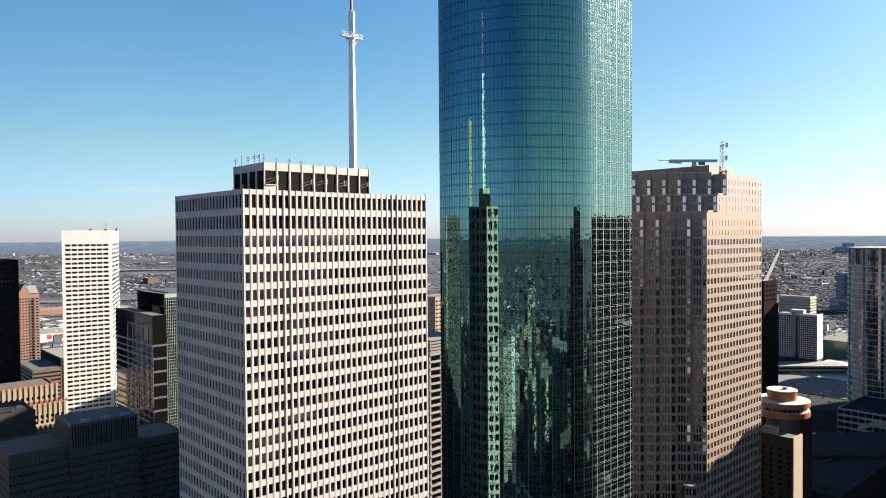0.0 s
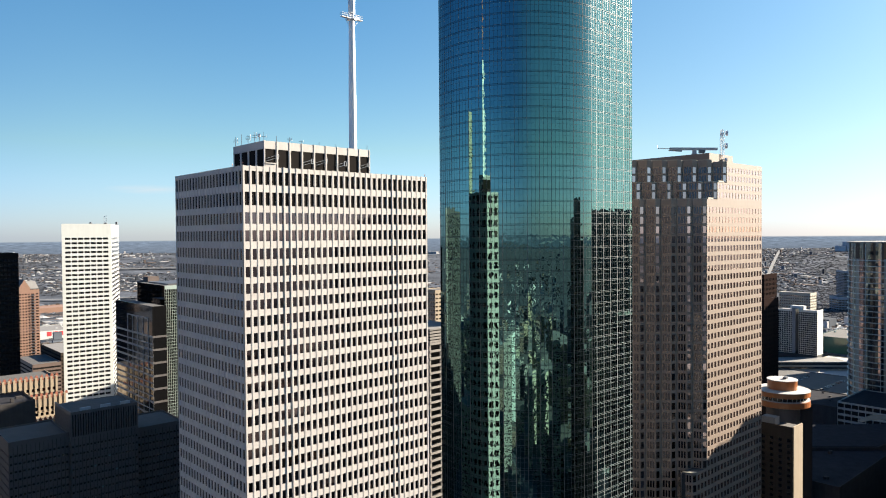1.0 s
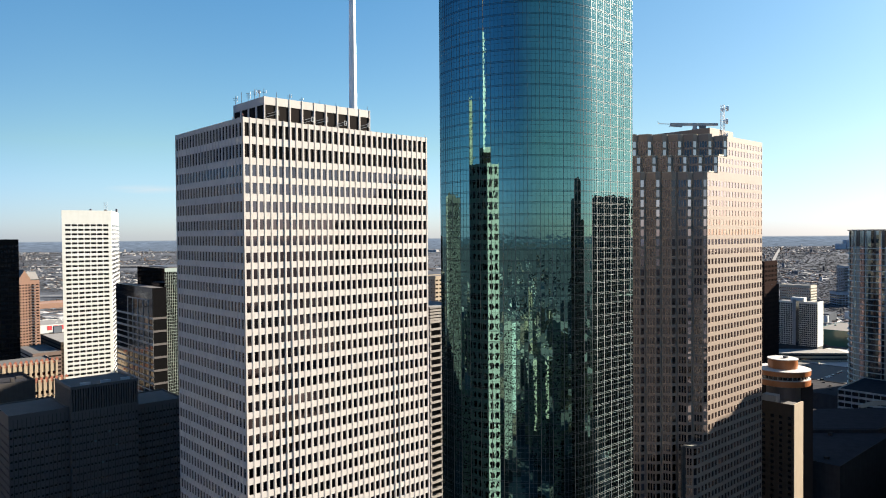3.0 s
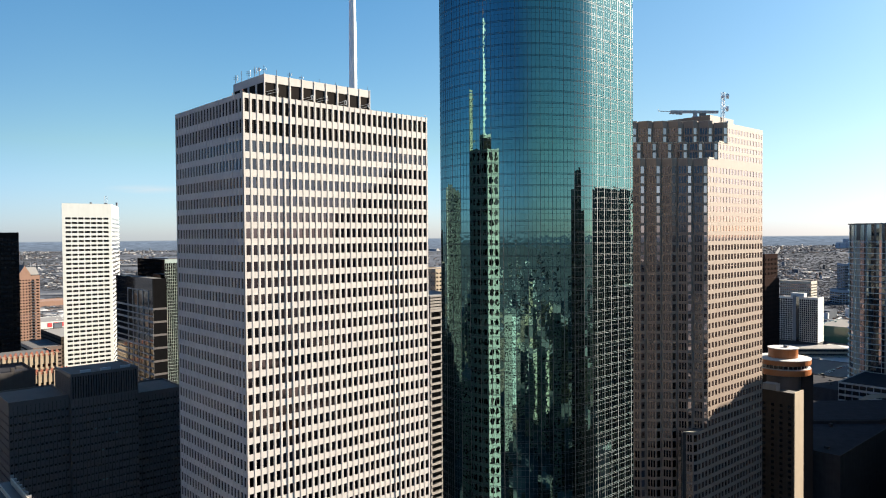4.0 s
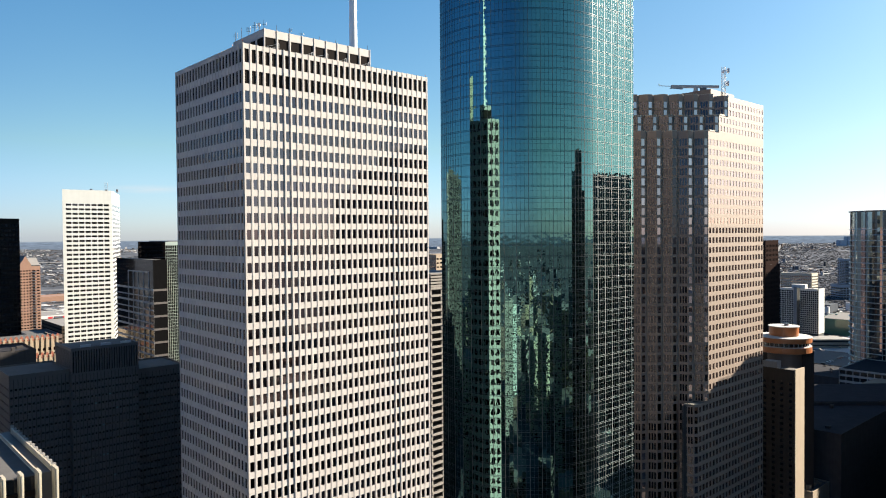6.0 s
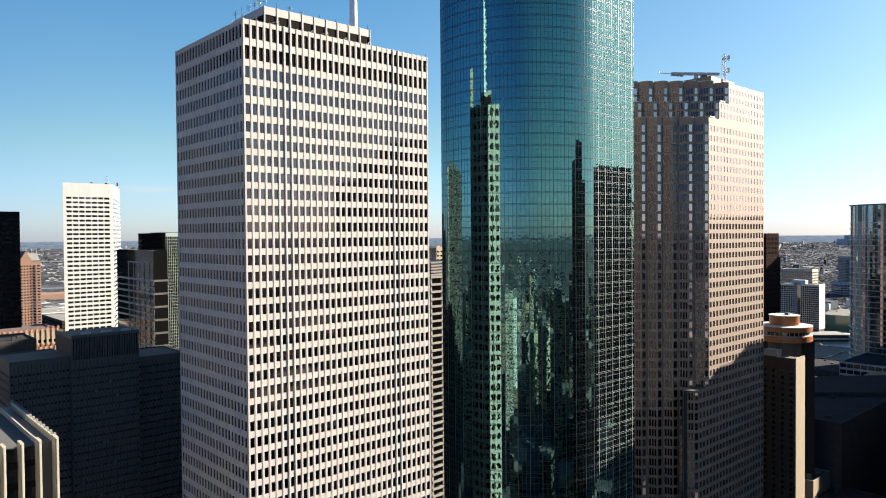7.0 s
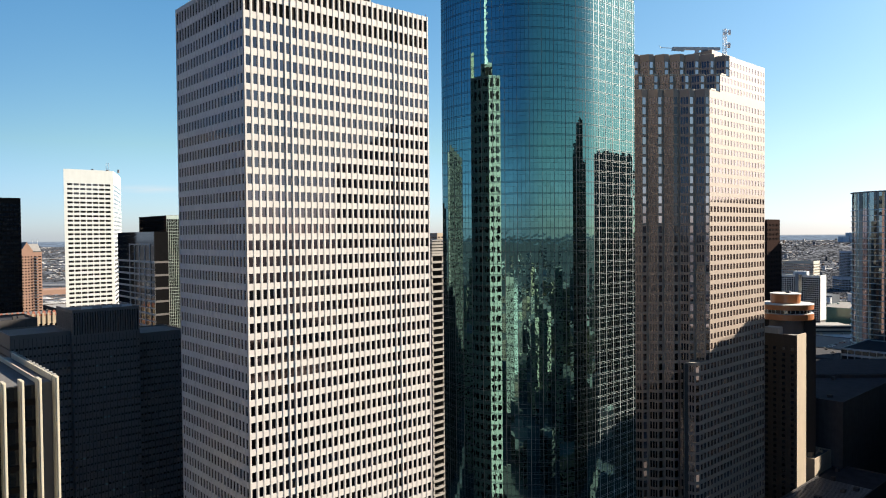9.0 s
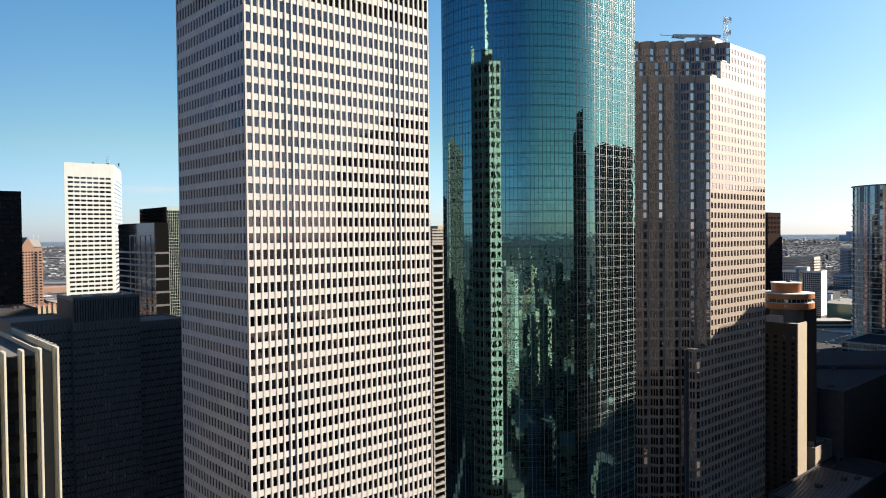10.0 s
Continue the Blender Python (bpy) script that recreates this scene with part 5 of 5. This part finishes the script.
gothic_tower()
# invented blocks out of view, toned to fill the reflections
for u0, u1, v0, v1, z, w in ((60, 115, -290, -235, 130, CREAM), (250, 300, -330, -270, 160, CONCRETE), (120, 170, -400, -340, 110, TAN), (-40, 20, -330, -280, 95, CREAM), (-200, -140, -20, 40, 150, TAN),
                             (-230, -180, -140, -90, 120, CONCRETE), (-220, -160, 120, 180, 135, CREAM), (-120, -70, 120, 170, 90, CREAM), (-330, -270, -260, -200, 105, WHITE), (-150, -95, -330, -280, 80, CREAM),
                             (20, 70, -190, -160, 35, DARKWALL), (100, 160, -180, -150, 30, TAN), (-60, -5, -110, -60, 40, DARKWALL)):
    tower("city_block", "filler office block out of view, added for the glass reflections", u0, u1, v0, v1, z, 4.1, 10, 10, 1.3, w, BLACKGLASS, sides="frbl", group="city blocks", roof=ROOF_PALE)

# more invented blocks round about, outside the view, for reflections
def fill_blocks():
    rnd = random.Random(12)
    for iu in range(-6, 9):
        for iv in range(-8, 6):
            u, v = iu * 100 - 10, iv * 100 - 30
            if -240 < u < 480 and v > -300:
                continue
            p = town(u + 35, v + 35)
            if p.y > -60 and abs(p.x) < 0.72 * p.y + 110:
                continue
            w, l = rnd.uniform(45, 75), rnd.uniform(45, 75)
            z = rnd.choice((18, 26, 34, 48, 62, 90))
            tower("city_block", "filler office block out of view on the far side of town", u, u + w, v, v + l, z, 4.1, 9, 9, 1.4, rnd.choice((UMBER, CONCRETE, TAN, CREAM, DARKWALL)), BLACKGLASS, sides="frbl", group="city blocks", roof=rnd.choice((ROOF_PALE, ROOF)))


fill_blocks()
for u0, v0, z in ((-10, -260, 24), (-20, -60, 30), (100, -110, 16), (205, -120, 12), (-130, -130, 36), (-140, 50, 60), (300, -250, 40), (130, -260, 45)):
    low("city_low_block", "low roofs of a city block in shade", u0, u0 + 62, v0, v0 + 45, z, DARKWALL)

# ---- far town: houses, sheds and winter trees ----
def far_town():
    rnd = random.Random(3)
    roofs = {"p": Shape(), "d": Shape(), "b": Shape()}
    trees = Shape()

    def house(x, y, w, l, h, a, kind):
        s = roofs[kind]
        d, n = (math.cos(a), math.sin(a)), (-math.sin(a), math.cos(a))
        g = ground_z(x, y)
        s.obox((x, y), d, n, -w / 2, w / 2, -l / 2, l / 2, g - 1, g + h)
        if w < 20:  # a pitched roof
            q = lambda a, b, z: (x + d[0] * a + n[0] * b, y + d[1] * a + n[1] * b, z)
            r0, r1 = q(-w / 2, 0, g + h + 1.3), q(w / 2, 0, g + h + 1.3)
            e = [q(i * (w / 2 + 0.4), j * (l / 2 + 0.4), g + h + 0.02) for i, j in ((-1, -1), (1, -1), (1, 1), (-1, 1))]
            s.quad(e[0], e[1], r1, r0)
            s.quad(e[2], e[3], r0, r1)

    def tree(x, y, r, h):
        i = len(trees.v)
        k, g = 4, ground_z(x, y)
        ph = rnd.uniform(0, 6)
        for q, (rr, z) in enumerate(((0.7, 0.15), (1.0, 0.55))):
            for j in range(k):
                w = ph + q * 0.6 + 2 * math.pi * j / k
                f = r * rr * rnd.uniform(0.5, 1.3)
                trees.v.append((x + f * math.cos(w), y + f * math.sin(w), g + h * z * rnd.uniform(0.8, 1.2)))
        trees.v.append((x, y, g + h * 1.05))
        for j in range(k):
            m = (j + 1) % k
            trees.f.append((i + j, i + m, i + k + m, i + k + j))
            trees.f.append((i + k + j, i + k + m, i + 2 * k))

    def spot(y0, y1, wide):
        y = y0 * (y1 / y0) ** rnd.random()
        return rnd.uniform(-wide, wide) * y, y

    for _ in range(38000):
        x, y = spot(1050, 4950, 0.72)
        if abs(x / y + 0.28) < 0.13 or -0.02 < x / y < 0.42:
            if rnd.random() < 0.85:
                continue
        if noise.noise(Vector((x / 420, y / 420, 1))) < -0.12:
            continue
        big = rnd.random() < (0.17 if y < 2300 else 0.07)
        w, l = (rnd.uniform(25, 80), rnd.uniform(15, 45)) if big else (rnd.uniform(7, 15), rnd.uniform(6, 10))
        h = rnd.uniform(1.4, 3.0) if rnd.random() < 0.985 else rnd.uniform(10, 22)
        house(x, y, w, l, h, A + rnd.choice((0, math.pi / 2)), rnd.choices("pdb", (2.4, 5, 2))[0])
    for _ in range(80000):
        x, y = spot(1000, 4900, 0.72)
        if -0.02 < x / y < 0.42 and rnd.random() < 0.9:
            continue
        if noise.noise(Vector((x / 500, y / 500, 5))) < -0.15:
            continue
        c = rnd.uniform(0.9, 1.7) * (0.9 + y / 6000)  # far off, whole clumps
        tree(x, y, rnd.uniform(2.0, 4.0) * c, rnd.uniform(1.4, 3.2))
    for _ in range(3500):  # round about and behind
        w, r = rnd.uniform(0, 2 * math.pi), 450 * 9 ** rnd.random()
        x, y = r * math.cos(w), r * math.sin(w)
        if y > 0 and abs(x) < 0.75 * y:
            continue
        if rnd.random() < 0.5:
            house(x, y, rnd.uniform(10, 45), rnd.uniform(10, 35), rnd.uniform(5, 25) * (1 + 400 / r), A, rnd.choice("pdbd"))
        else:
            tree(x, y, rnd.uniform(4, 10), rnd.uniform(8, 13))
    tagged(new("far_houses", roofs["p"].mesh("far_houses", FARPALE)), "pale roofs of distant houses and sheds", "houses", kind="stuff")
    tagged(new("far_sheds", roofs["d"].mesh("far_sheds", FARDARK)), "haze-grey roofs of distant houses and sheds", "houses", kind="stuff")
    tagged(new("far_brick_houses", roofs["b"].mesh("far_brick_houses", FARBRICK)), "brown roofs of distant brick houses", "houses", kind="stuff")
    tagged(new("far_trees", trees.mesh("far_trees", WINTERTREE)), "bare winter trees across the plain, tinted haze blue", "trees", kind="stuff")


far_town()


def road(name, p, q, w, z):
    p, q = Vector((*p, 0)), Vector((*q, 0))
    d = (q - p).normalized()
    s = Shape()
    n = 30
    for k in range(n + 1):
        c = p.lerp(q, k / n)
        for e in (-w / 2, w / 2):
            x, y = c.x - d.y * e, c.y + d.x * e
            s.v.append((x, y, ground_z(x, y) + z))
    s.f += [(2 * k, 2 * k + 1, 2 * k + 3, 2 * k + 2) for k in range(n)]
    tagged(new(name, s.mesh(name, ROADPALE)), "pale concrete freeway across the plain", "road", kind="structure")


road("freeway", (1100, 2450), (2360, 4900), 15, 4.0)
road("freeway", (-1900, 3300), (-600, 3640), 40, 8)
road("freeway", (-1500, 2150), (-300, 2500), 28, 6)
